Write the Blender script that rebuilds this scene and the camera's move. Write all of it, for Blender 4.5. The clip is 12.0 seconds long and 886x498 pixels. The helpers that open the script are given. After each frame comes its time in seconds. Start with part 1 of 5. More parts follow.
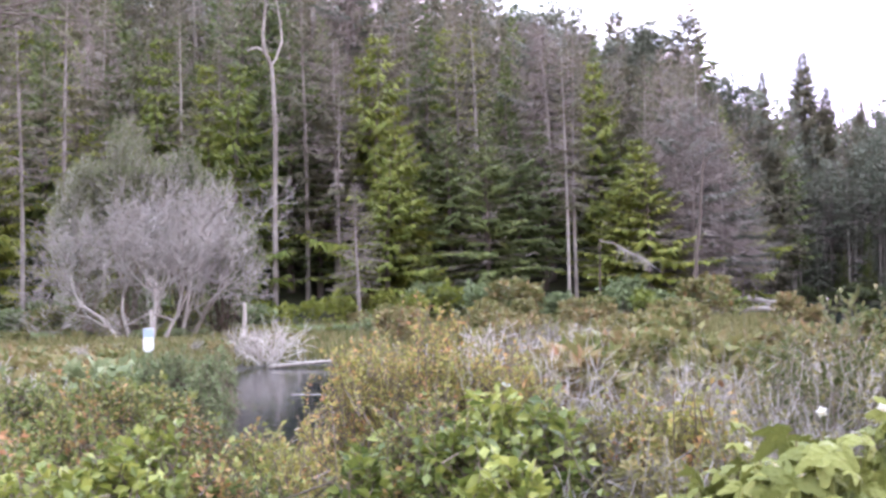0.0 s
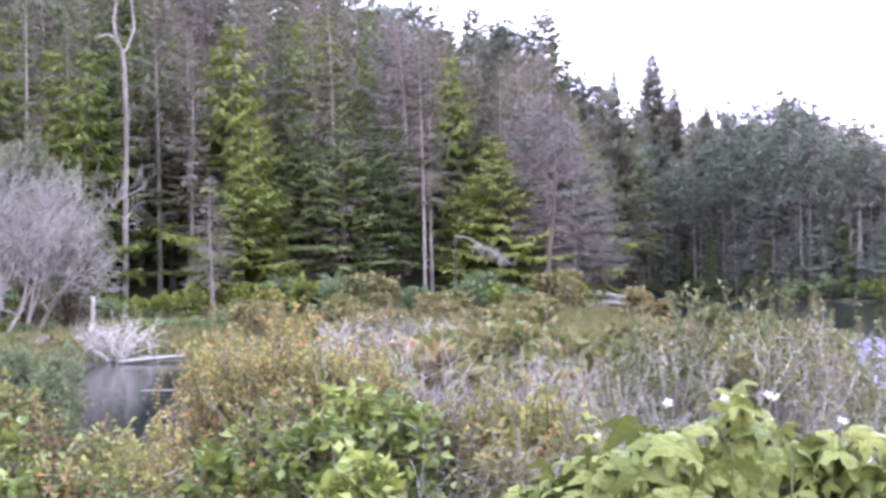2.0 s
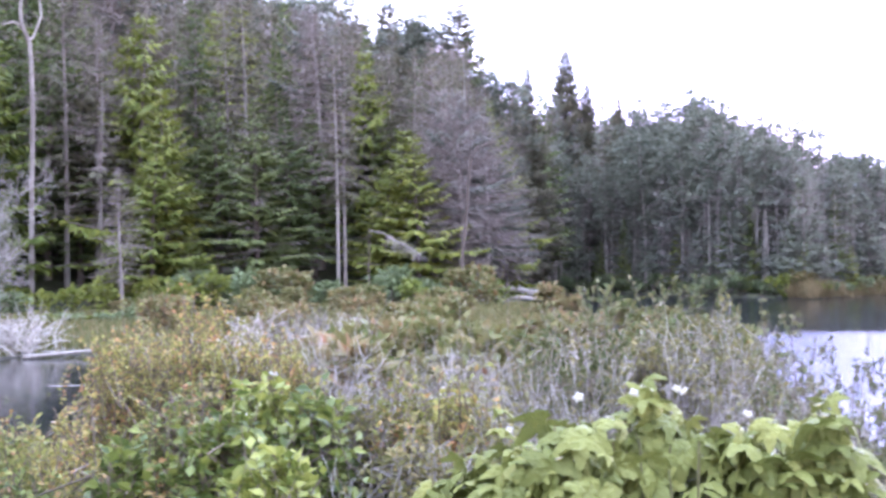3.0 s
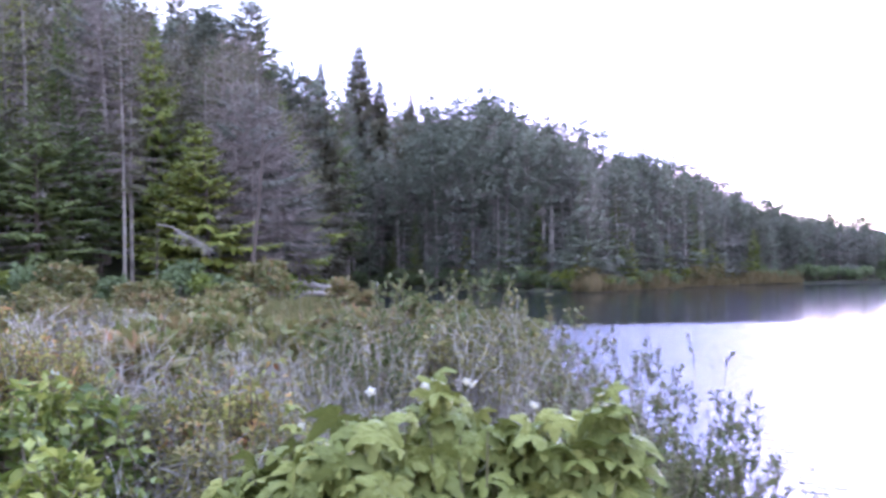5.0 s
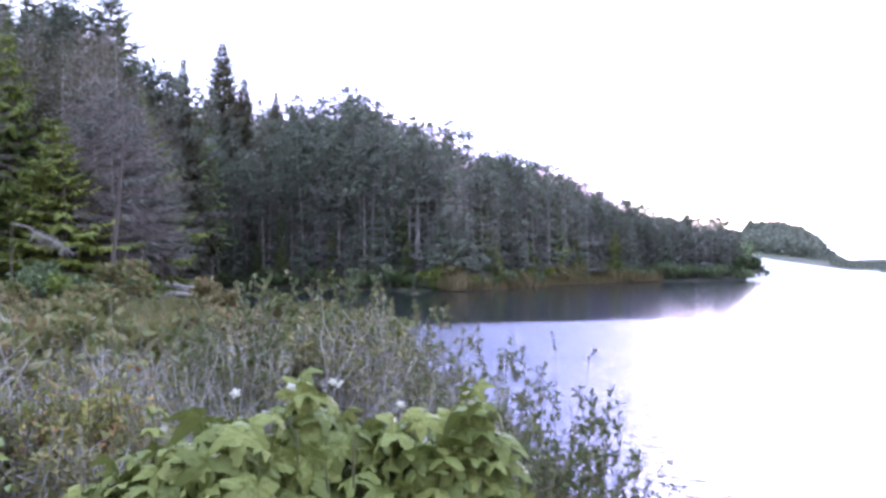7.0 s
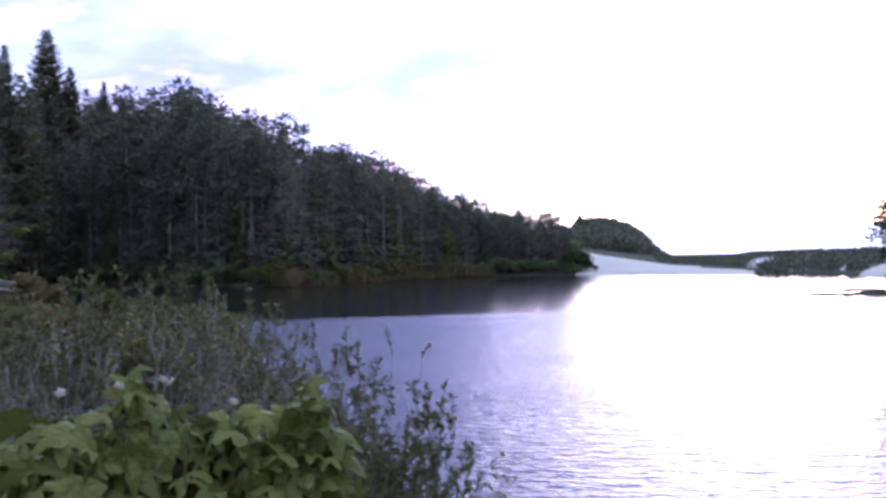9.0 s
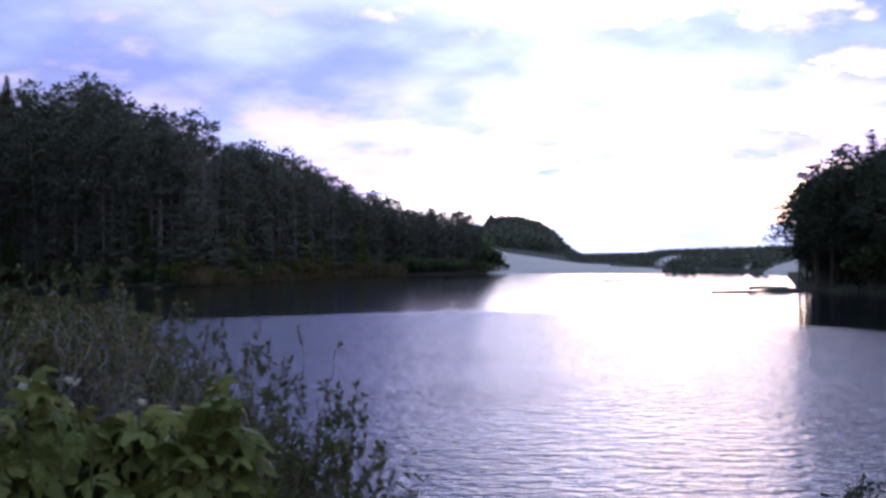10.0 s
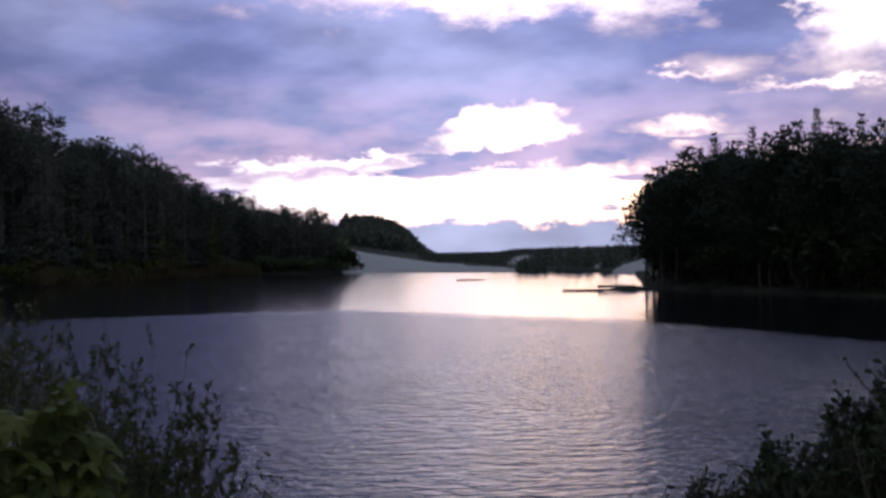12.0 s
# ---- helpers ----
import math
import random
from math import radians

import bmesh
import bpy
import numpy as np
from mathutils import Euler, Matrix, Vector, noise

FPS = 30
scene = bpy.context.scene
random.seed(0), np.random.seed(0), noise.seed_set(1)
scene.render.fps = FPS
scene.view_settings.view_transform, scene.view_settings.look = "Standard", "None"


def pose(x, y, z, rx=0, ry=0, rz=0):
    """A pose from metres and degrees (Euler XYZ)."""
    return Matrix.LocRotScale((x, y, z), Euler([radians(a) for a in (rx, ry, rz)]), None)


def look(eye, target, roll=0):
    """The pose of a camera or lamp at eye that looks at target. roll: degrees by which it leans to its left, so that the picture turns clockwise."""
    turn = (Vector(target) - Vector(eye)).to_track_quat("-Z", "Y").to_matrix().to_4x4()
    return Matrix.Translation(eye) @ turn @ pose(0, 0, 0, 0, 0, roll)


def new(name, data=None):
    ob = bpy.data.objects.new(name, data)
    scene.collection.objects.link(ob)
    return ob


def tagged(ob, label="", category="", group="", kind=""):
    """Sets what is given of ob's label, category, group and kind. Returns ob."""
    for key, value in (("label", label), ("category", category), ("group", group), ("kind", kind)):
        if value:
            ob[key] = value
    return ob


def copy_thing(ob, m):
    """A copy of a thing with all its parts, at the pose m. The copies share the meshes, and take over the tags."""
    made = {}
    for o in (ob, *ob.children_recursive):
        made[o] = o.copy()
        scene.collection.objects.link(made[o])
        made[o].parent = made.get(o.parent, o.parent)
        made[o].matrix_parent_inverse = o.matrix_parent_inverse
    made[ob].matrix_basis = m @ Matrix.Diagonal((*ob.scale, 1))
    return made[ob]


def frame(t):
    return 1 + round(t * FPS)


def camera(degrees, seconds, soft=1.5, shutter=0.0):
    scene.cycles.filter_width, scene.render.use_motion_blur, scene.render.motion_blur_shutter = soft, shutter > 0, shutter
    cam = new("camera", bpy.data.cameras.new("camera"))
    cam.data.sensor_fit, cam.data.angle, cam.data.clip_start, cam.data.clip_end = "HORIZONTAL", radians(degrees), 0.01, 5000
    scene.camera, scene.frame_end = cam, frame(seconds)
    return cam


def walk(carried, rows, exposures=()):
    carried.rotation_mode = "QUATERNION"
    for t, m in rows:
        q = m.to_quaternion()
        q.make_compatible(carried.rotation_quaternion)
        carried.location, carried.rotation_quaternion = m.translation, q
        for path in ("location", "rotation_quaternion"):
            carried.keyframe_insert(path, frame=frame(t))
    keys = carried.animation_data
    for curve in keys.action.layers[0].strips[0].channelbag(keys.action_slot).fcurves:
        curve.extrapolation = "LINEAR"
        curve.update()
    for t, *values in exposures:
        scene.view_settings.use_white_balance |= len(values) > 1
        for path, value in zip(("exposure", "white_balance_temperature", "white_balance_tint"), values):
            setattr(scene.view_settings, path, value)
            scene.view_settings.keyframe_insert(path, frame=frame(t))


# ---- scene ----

# ---------------------------------------------------------------- camera
cam = camera(40.5, 12.0, soft=3.0, shutter=0.5)
EYE = 2.2
ROWS = [
    (0.0, 0.0, 2.11, 1.29), (0.5, -0.94, 1.99, 1.2), (1.0, -2.82, 1.86, 1.06), (1.5, -4.74, 1.79, 1.11),
    (2.0, -6.86, 1.69, 1.12), (2.5, -8.88, 1.5, 1.0), (4.5, -18.16, 1.1, 0.92), (5.0, -20.85, 0.97, 0.93),
    (5.5, -23.62, 0.89, 0.93), (6.0, -25.44, 0.79, 0.9), (6.5, -26.21, 0.82, 1.0), (8.5, -32.73, 0.58, 1.18),
    (9.0, -35.09, 0.45, 1.1), (9.5, -37.53, 0.38, 1.11), (10.0, -39.28, 0.3, 1.09), (10.5, -41.97, 0.22, 1.05),
    (11.0, -44.05, 0.17, 1.05), (11.5, -45.89, 0.16, 1.12), (12.0, -46.2, 0.14, 1.11),
]
EXPOSURES = [(0.0, 3.75, 5950, 16), (2.5, 3.92, 5450, 18), (4.5, 3.45, 5120, 17), (5.5, 3.22, 5100, 15), (6.5, 3.12, 5130, 13), (8.5, 2.0, 5150, 10),
             (9.0, 1.4, 5080, 10), (9.5, 0.9, 5000, 9), (10.0, 0.45, 4950, 8), (10.5, 0.12, 5080, 8), (11.0, -0.42, 5350, 5), (12.0, -0.92, 5250, 4)]
walk(cam, [(t, pose(0, 0, EYE, 90 + pitch, roll, yaw)) for t, yaw, pitch, roll in ROWS], EXPOSURES)


# ---------------------------------------------------------------- node helpers
def link(nt, a, b):
    nt.links.new(a, b)


def put(nt, socket, value):
    if hasattr(value, "links"):
        nt.links.new(value, socket)
    else:
        socket.default_value = value


def mth(nt, op, a, b=0.0, c=0.0, clamp=False):
    n = nt.nodes.new("ShaderNodeMath")
    n.operation, n.use_clamp = op, clamp
    for s, v in zip(n.inputs, (a, b, c)):
        put(nt, s, v)
    return n.outputs[0]


def mixc(nt, f, a, b):
    n = nt.nodes.new("ShaderNodeMix")
    n.data_type = "RGBA"
    put(nt, n.inputs["Factor"], f)
    put(nt, n.inputs[6], a if hasattr(a, "links") else (*a, 1))
    put(nt, n.inputs[7], b if hasattr(b, "links") else (*b, 1))
    return n.outputs[2]


def ramp(nt, f, stops):
    n = nt.nodes.new("ShaderNodeValToRGB")
    put(nt, n.inputs[0], f)
    while len(n.color_ramp.elements) < len(stops):
        n.color_ramp.elements.new(0.5)
    for e, (p, c) in zip(n.color_ramp.elements, stops):
        e.position, e.color = p, (*c, 1) if len(c) == 3 else c
    return n.outputs[0]


def noise_tex(nt, vec, scale, detail=4.0, rough=0.55, out=0):
    n = nt.nodes.new("ShaderNodeTexNoise")
    if vec is not None:
        put(nt, n.inputs["Vector"], vec)
    n.inputs["Scale"].default_value, n.inputs["Detail"].default_value, n.inputs["Roughness"].default_value = scale, detail, rough
    return n.outputs[out]


def sstep(nt, v, a, b):
    n = nt.nodes.new("ShaderNodeMapRange")
    n.interpolation_type = "SMOOTHSTEP"
    put(nt, n.inputs[0], v)
    n.inputs[1].default_value, n.inputs[2].default_value = a, b
    return n.outputs[0]


# ---------------------------------------------------------------- sky and sun
SUN_AZ, SUN_EL = 57.0, 3.5


def make_sky():
    w = bpy.data.worlds.new("evening_sky")
    scene.world = w
    w.use_nodes = True
    nt = w.node_tree
    nt.nodes.clear()
    geo = nt.nodes.new("ShaderNodeTexCoord")
    sep = nt.nodes.new("ShaderNodeSeparateXYZ")
    link(nt, geo.outputs["Generated"], sep.inputs[0])
    x, y, z = sep.outputs
    az = mth(nt, "MULTIPLY", mth(nt, "ARCTAN2", x, y), 57.2958)
    el = mth(nt, "MULTIPLY", mth(nt, "ARCSINE", z), 57.2958)
    sky = nt.nodes.new("ShaderNodeTexSky")
    sky.sky_type, sky.sun_disc = "NISHITA", False
    sky.sun_elevation, sky.sun_rotation = radians(SUN_EL), radians(SUN_AZ)
    clear = nt.nodes.new("ShaderNodeVectorMath")
    clear.operation = "SCALE"
    link(nt, sky.outputs[0], clear.inputs[0])
    clear.inputs["Scale"].default_value = 0.1
    # angle from the sun drives how bright the cloud and the haze are
    da = mth(nt, "MULTIPLY", mth(nt, "SUBTRACT", az, SUN_AZ - 8), 1 / 28.0)
    de = mth(nt, "MULTIPLY", mth(nt, "SUBTRACT", el, SUN_EL), 1 / 30.0)
    glow = mth(nt, "EXPONENT", mth(nt, "MULTIPLY", mth(nt, "ADD", mth(nt, "MULTIPLY", da, da), mth(nt, "MULTIPLY", de, de)), -1.0))
    # cloud field in sheared angle space, long along the horizon
    comb = nt.nodes.new("ShaderNodeCombineXYZ")
    put(nt, comb.inputs[0], mth(nt, "MULTIPLY", az, 0.075))
    put(nt, comb.inputs[1], mth(nt, "MULTIPLY", el, 0.20))
    comb.inputs[2].default_value = 3.7
    n1 = noise_tex(nt, comb.outputs[0], 1.0, 4.0, 0.55)
    n2 = noise_tex(nt, comb.outputs[0], 3.2, 5.0, 0.6)

    puff = nt.nodes.new("ShaderNodeCombineXYZ")
    put(nt, puff.inputs[0], mth(nt, "MULTIPLY", az, 0.42))
    put(nt, puff.inputs[1], mth(nt, "MULTIPLY", el, 0.8))
    puff.inputs[2].default_value = 5.2
    w1 = noise_tex(nt, puff.outputs[0], 1.0, 5.0, 0.62)
    w2 = noise_tex(nt, puff.outputs[0], 1.3, 5.0, 0.62)
    az_w = mth(nt, "ADD", az, mth(nt, "MULTIPLY", mth(nt, "SUBTRACT", w1, 0.5), 6.0))
    el_w = mth(nt, "ADD", el, mth(nt, "MULTIPLY", mth(nt, "SUBTRACT", w2, 0.5), 2.4))

    def blob(a, e, ra, re, amount):
        u = mth(nt, "MULTIPLY", mth(nt, "SUBTRACT", az_w, a), 1.0 / ra)
        v = mth(nt, "MULTIPLY", mth(nt, "SUBTRACT", el_w, e), 1.0 / re)
        q = mth(nt, "ADD", mth(nt, "MULTIPLY", u, u), mth(nt, "MULTIPLY", v, v))
        return mth(nt, "MULTIPLY", mth(nt, "EXPONENT", mth(nt, "MULTIPLY", q, -1.0)), amount)
    field = mth(nt, "ADD", mth(nt, "MULTIPLY", mth(nt, "SUBTRACT", n1, 0.5), 0.6), mth(nt, "MULTIPLY", mth(nt, "SUBTRACT", n2, 0.5), 0.3))
    field = mth(nt, "ADD", field, 0.66)
    for b in ((49.0, 12.6, 8.5, 1.4, -0.95), (66.2, 10.6, 3.0, 1.7, -0.85), (61.3, 10.8, 1.7, 0.7, 0.9), (57.3, 8.15, 1.6, 0.22, -0.32), (64.0, 7.3, 3.6, 0.2, -0.35), (49.2, 5.9, 2.6, 1.1, -1.15), (46.0, 6.65, 0.95, 0.45, 1.3), (48.4, 4.45, 1.9, 0.32, 1.0),
              (53.6, 4.7, 2.3, 0.4, 0.7), (57.7, 5.7, 1.4, 0.6, -0.34), (37.5, 4.3, 2.2, 0.2, -0.7), (41.8, 4.55, 2.2, 0.18, -0.7), (47.0, 2.6, 12, 1.0, -0.9), (47.5, 0.2, 10, 0.8, 1.2), (40.0, 8.4, 16, 2.6, 0.4)):
        field = mth(nt, "ADD", field, blob(*b))
    comb3 = nt.nodes.new("ShaderNodeCombineXYZ")
    put(nt, comb3.inputs[0], mth(nt, "MULTIPLY", az, 0.22))
    put(nt, comb3.inputs[1], mth(nt, "MULTIPLY", el, 0.55))
    comb3.inputs[2].default_value = 8.1
    n3 = noise_tex(nt, comb3.outputs[0], 1.0, 4.0, 0.5)
    field = mth(nt, "ADD", field, mth(nt, "MULTIPLY", mth(nt, "SUBTRACT", n3, 0.5), 0.75))
    field = mth(nt, "ADD", field, mth(nt, "MULTIPLY", sstep(nt, el, 13.5, 20.0), 0.5))
    veil = nt.nodes.new("ShaderNodeCombineXYZ")
    put(nt, veil.inputs[0], mth(nt, "MULTIPLY", az, 0.16))
    put(nt, veil.inputs[1], mth(nt, "MULTIPLY", el, 1.7))
    n4 = noise_tex(nt, veil.outputs[0], 1.0, 4.0, 0.55)
    band = mth(nt, "MULTIPLY", sstep(nt, el, 1.4, 2.4), sstep(nt, el, 6.0, 4.0))
    field = mth(nt, "ADD", field, mth(nt, "MULTIPLY", band, mth(nt, "MULTIPLY", sstep(nt, n4, 0.52, 0.68), 0.55)))
    cover = sstep(nt, field, 0.18, 0.72)
    lit = mth(nt, "ADD", 0.35, mth(nt, "MULTIPLY", glow, 0.77))
    body = mixc(nt, sstep(nt, n1, 0.35, 0.68), (0.56, 0.54, 0.98), (0.92, 0.82, 1.2))
    body = mixc(nt, sstep(nt, glow, 0.45, 0.02), body, (0.70, 0.72, 0.83))
    body = mixc(nt, mth(nt, "MULTIPLY", sstep(nt, el, 12.0, 28.0), sstep(nt, glow, 0.1, 0.5)), body, (0.66, 0.72, 1.65))
    low = mth(nt, "MULTIPLY", sstep(nt, el, 9.5, 4.5), sstep(nt, n3, 0.35, 0.6))
    body = mixc(nt, mth(nt, "MULTIPLY", low, 0.85), body, (1.4, 0.90, 1.08))
    body = mixc(nt, sstep(nt, el, 3.2, 1.6), body, (1.0, 0.88, 1.1))
    edge = mth(nt, "MULTIPLY", mth(nt, "MULTIPLY", cover, mth(nt, "SUBTRACT", 1.0, cover)), 2.6, clamp=True)
    body = mixc(nt, edge, body, (1.75, 0.95, 1.15))
    thick = mth(nt, "ADD", 0.72, mth(nt, "MULTIPLY", sstep(nt, mth(nt, "ADD", mth(nt, "MULTIPLY", n3, 0.6), mth(nt, "MULTIPLY", n1, 0.4)), 0.32, 0.70), 0.42))
    lit = mth(nt, "MULTIPLY", lit, mth(nt, "MULTIPLY", thick, mth(nt, "SUBTRACT", 1.0, mth(nt, "MULTIPLY", sstep(nt, el, 13.0, 22.0), 0.45))))
    lit = mth(nt, "ADD", lit, mth(nt, "MULTIPLY", sstep(nt, el, 26.0, 50.0), 0.36))
    cloud = nt.nodes.new("ShaderNodeVectorMath")
    cloud.operation = "SCALE"
    link(nt, body, cloud.inputs[0])
    put(nt, cloud.inputs["Scale"], lit)
    gap = nt.nodes.new("ShaderNodeVectorMath")
    gap.operation = "SCALE"
    gap.inputs[0].default_value = (0.97, 0.89, 1.12)
    put(nt, gap.inputs["Scale"], mth(nt, "ADD", 0.5, mth(nt, "MULTIPLY", glow, 1.35)))
    gaps = nt.nodes.new("ShaderNodeVectorMath")
    gaps.operation = "ADD"
    link(nt, gap.outputs[0], gaps.inputs[0])
    link(nt, clear.outputs[0], gaps.inputs[1])
    col = mixc(nt, cover, gaps.outputs[0], cloud.outputs[0])
    bg = nt.nodes.new("ShaderNodeBackground")
    link(nt, col, bg.inputs[0])
    bg.inputs[1].default_value = 1.0
    out = nt.nodes.new("ShaderNodeOutputWorld")
    link(nt, bg.outputs[0], out.inputs[0])


make_sky()
sun = new("sun", bpy.data.lights.new("sun", "SUN"))
sun.data.energy, sun.data.angle, sun.data.color = 0.12, radians(40), (1.0, 0.85, 0.75)
sun.matrix_world = look((100 * math.sin(radians(SUN_AZ)), 100 * math.cos(radians(SUN_AZ)), 100 * math.tan(radians(SUN_EL + 4))), (0, 0, 0))


# ---------------------------------------------------------------- materials
def shell(name):
    m = bpy.data.materials.new(name)
    m.use_nodes = True
    nt = m.node_tree
    return m, nt, nt.nodes["Principled BSDF"]


def foliage(name, colours, rough=0.55, through_light=0.25, patch=0.0, patch_colour=(0.3, 0.1, 0.03), spec=0.3, crinkle=0.0):
    """Leaves: hue by leaf, by plant and by patches a hand to a metre wide; a share of the light passes through."""
    m, nt, bsdf = shell(name)
    geo = nt.nodes.new("ShaderNodeNewGeometry")
    info = nt.nodes.new("ShaderNodeObjectInfo")
    v = mth(nt, "ADD", mth(nt, "MULTIPLY", geo.outputs["Random Per Island"], 0.6), mth(nt, "MULTIPLY", info.outputs["Random"], 0.4))
    n = len(colours)
    col = ramp(nt, v, [(i / max(1, n - 1), c) for i, c in enumerate(colours)])
    tex = nt.nodes.new("ShaderNodeTexCoord")
    if patch > 0:
        p = noise_tex(nt, tex.outputs["Object"], 2.2, 3.0)
        f = sstep(nt, mth(nt, "ADD", p, mth(nt, "MULTIPLY", mth(nt, "SUBTRACT", geo.outputs["Random Per Island"], 0.5), 0.35)), 0.72 - patch * 0.4, 0.95 - patch * 0.4)
        col = mixc(nt, f, col, patch_colour)
    grain = noise_tex(nt, tex.outputs["Object"], 35.0, 3.0)
    hsv = nt.nodes.new("ShaderNodeHueSaturation")
    put(nt, hsv.inputs["Value"], mth(nt, "ADD", 0.78, mth(nt, "MULTIPLY", grain, 0.44)))
    link(nt, col, hsv.inputs["Color"])
    link(nt, hsv.outputs[0], bsdf.inputs["Base Color"])
    bsdf.inputs["Roughness"].default_value = rough
    bsdf.inputs["Specular IOR Level"].default_value = spec
    if crinkle > 0:
        bump = nt.nodes.new("ShaderNodeBump")
        bump.inputs["Strength"].default_value, bump.inputs["Distance"].default_value = 0.8, crinkle
        link(nt, noise_tex(nt, tex.outputs["Object"], 55.0, 3.0, 0.6), bump.inputs["Height"])
        link(nt, bump.outputs[0], bsdf.inputs["Normal"])
    tr = nt.nodes.new("ShaderNodeBsdfTranslucent")
    link(nt, hsv.outputs[0], tr.inputs[0])
    mx = nt.nodes.new("ShaderNodeMixShader")
    mx.inputs[0].default_value = through_light
    link(nt, bsdf.outputs[0], mx.inputs[1])
    link(nt, tr.outputs[0], mx.inputs[2])
    link(nt, mx.outputs[0], nt.nodes["Material Output"].inputs[0])
    return m


def bark(name, a, b, scale=6.0, rough=0.9):
    m, nt, bsdf = shell(name)
    tex = nt.nodes.new("ShaderNodeTexCoord")
    mp = nt.nodes.new("ShaderNodeMapping")
    mp.inputs["Scale"].default_value = (1, 1, 0.25)
    link(nt, tex.outputs["Object"], mp.inputs[0])
    n1 = noise_tex(nt, mp.outputs[0], scale, 5.0, 0.65)
    n2 = noise_tex(nt, tex.outputs["Object"], scale * 0.15, 2.0)
    info = nt.nodes.new("ShaderNodeObjectInfo")
    f = mth(nt, "ADD", mth(nt, "MULTIPLY", n1, 0.6), mth(nt, "ADD", mth(nt, "MULTIPLY", n2, 0.5), mth(nt, "MULTIPLY", info.outputs["Random"], 0.3)))
    link(nt, mixc(nt, sstep(nt, f, 0.45, 0.95), a, b), bsdf.inputs["Base Color"])
    bsdf.inputs["Roughness"].default_value = rough
    bump = nt.nodes.new("ShaderNodeBump")
    bump.inputs["Strength"].default_value, bump.inputs["Distance"].default_value = 0.6, 0.03
    link(nt, n1, bump.inputs["Height"])
    link(nt, bump.outputs[0], bsdf.inputs["Normal"])
    return m


def earth(name, a, b, c, scale=0.8, rough=0.95, bump_d=0.05):
    m, nt, bsdf = shell(name)
    tex = nt.nodes.new("ShaderNodeTexCoord")
    n1 = noise_tex(nt, tex.outputs["Object"], scale, 6.0, 0.6)
    n2 = noise_tex(nt, tex.outputs["Object"], scale * 9, 4.0, 0.6)
    col = mixc(nt, sstep(nt, n1, 0.35, 0.65), a, b)
    col = mixc(nt, sstep(nt, n2, 0.5, 0.75), col, c)
    link(nt, col, bsdf.inputs["Base Color"])
    bsdf.inputs["Roughness"].default_value = rough
    bump = nt.nodes.new("ShaderNodeBump")
    bump.inputs["Strength"].default_value, bump.inputs["Distance"].default_value = 0.7, bump_d
    link(nt, n2, bump.inputs["Height"])
    link(nt, bump.outputs[0], bsdf.inputs["Normal"])
    return m


def plain(name, colour, rough=0.6, var=0.12):
    m, nt, bsdf = shell(name)
    tex = nt.nodes.new("ShaderNodeTexCoord")
    n1 = noise_tex(nt, tex.outputs["Object"], 14.0, 4.0)
    link(nt, mixc(nt, n1, tuple(c * (1 - var) for c in colour), tuple(min(1, c * (1 + var)) for c in colour)), bsdf.inputs["Base Color"])
    bsdf.inputs["Roughness"].default_value = rough
    return m


def water_material():
    m, nt, bsdf = shell("lake_water")
    bsdf.inputs["Base Color"].default_value = (0.010, 0.013, 0.017, 1)
    bsdf.inputs["IOR"].default_value = 1.33
    tex = nt.nodes.new("ShaderNodeTexCoord")
    sep = nt.nodes.new("ShaderNodeSeparateXYZ")
    link(nt, tex.outputs["Object"], sep.inputs[0])
    # the breeze reaches the water off the near bank; the lee of the far shore lies calm
    r = mth(nt, "SQRT", mth(nt, "ADD", mth(nt, "MULTIPLY", sep.outputs[0], sep.outputs[0]), mth(nt, "MULTIPLY", sep.outputs[1], sep.outputs[1])))
    wob = noise_tex(nt, tex.outputs["Object"], 0.06, 3.0)
    bearing = mth(nt, "MULTIPLY", mth(nt, "ARCTAN2", sep.outputs[0], sep.outputs[1]), 57.2958)
    r = mth(nt, "ADD", r, mth(nt, "MULTIPLY", mth(nt, "MAXIMUM", mth(nt, "SUBTRACT", bearing, 41.0), 0.0), 0.72))
    wind = sstep(nt, mth(nt, "ADD", r, mth(nt, "MULTIPLY", wob, 3.0)), 49.5, 45.5)
    wind = mth(nt, "MULTIPLY", wind, sstep(nt, bearing, 8.0, 20.0))
    mp = nt.nodes.new("ShaderNodeMapping")
    mp.vector_type = "TEXTURE"
    mp.inputs["Rotation"].default_value = (0, 0, radians(-47))
    mp.inputs["Scale"].default_value = (1.0, 0.6, 1.0)
    link(nt, tex.outputs["Object"], mp.inputs[0])
    n1 = noise_tex(nt, mp.outputs[0], 2.8, 2.5, 0.55)
    n2 = noise_tex(nt, mp.outputs[0], 6.5, 2.0, 0.5)
    h = mth(nt, "ADD", n1, mth(nt, "MULTIPLY", n2, 0.3))
    put(nt, bsdf.inputs["Roughness"], mth(nt, "ADD", 0.08, mth(nt, "MULTIPLY", wind, 0.08)))
    bump = nt.nodes.new("ShaderNodeBump")
    bump.inputs["Distance"].default_value = 0.12
    gust = sstep(nt, noise_tex(nt, mp.outputs[0], 0.22, 3.0), 0.3, 0.7)
    put(nt, bump.inputs["Strength"], mth(nt, "ADD", 0.05, mth(nt, "MULTIPLY", wind, mth(nt, "ADD", 0.38, mth(nt, "MULTIPLY", gust, 0.22)))))
    link(nt, h, bump.inputs["Height"])
    link(nt, bump.outputs[0], bsdf.inputs["Normal"])
    return m


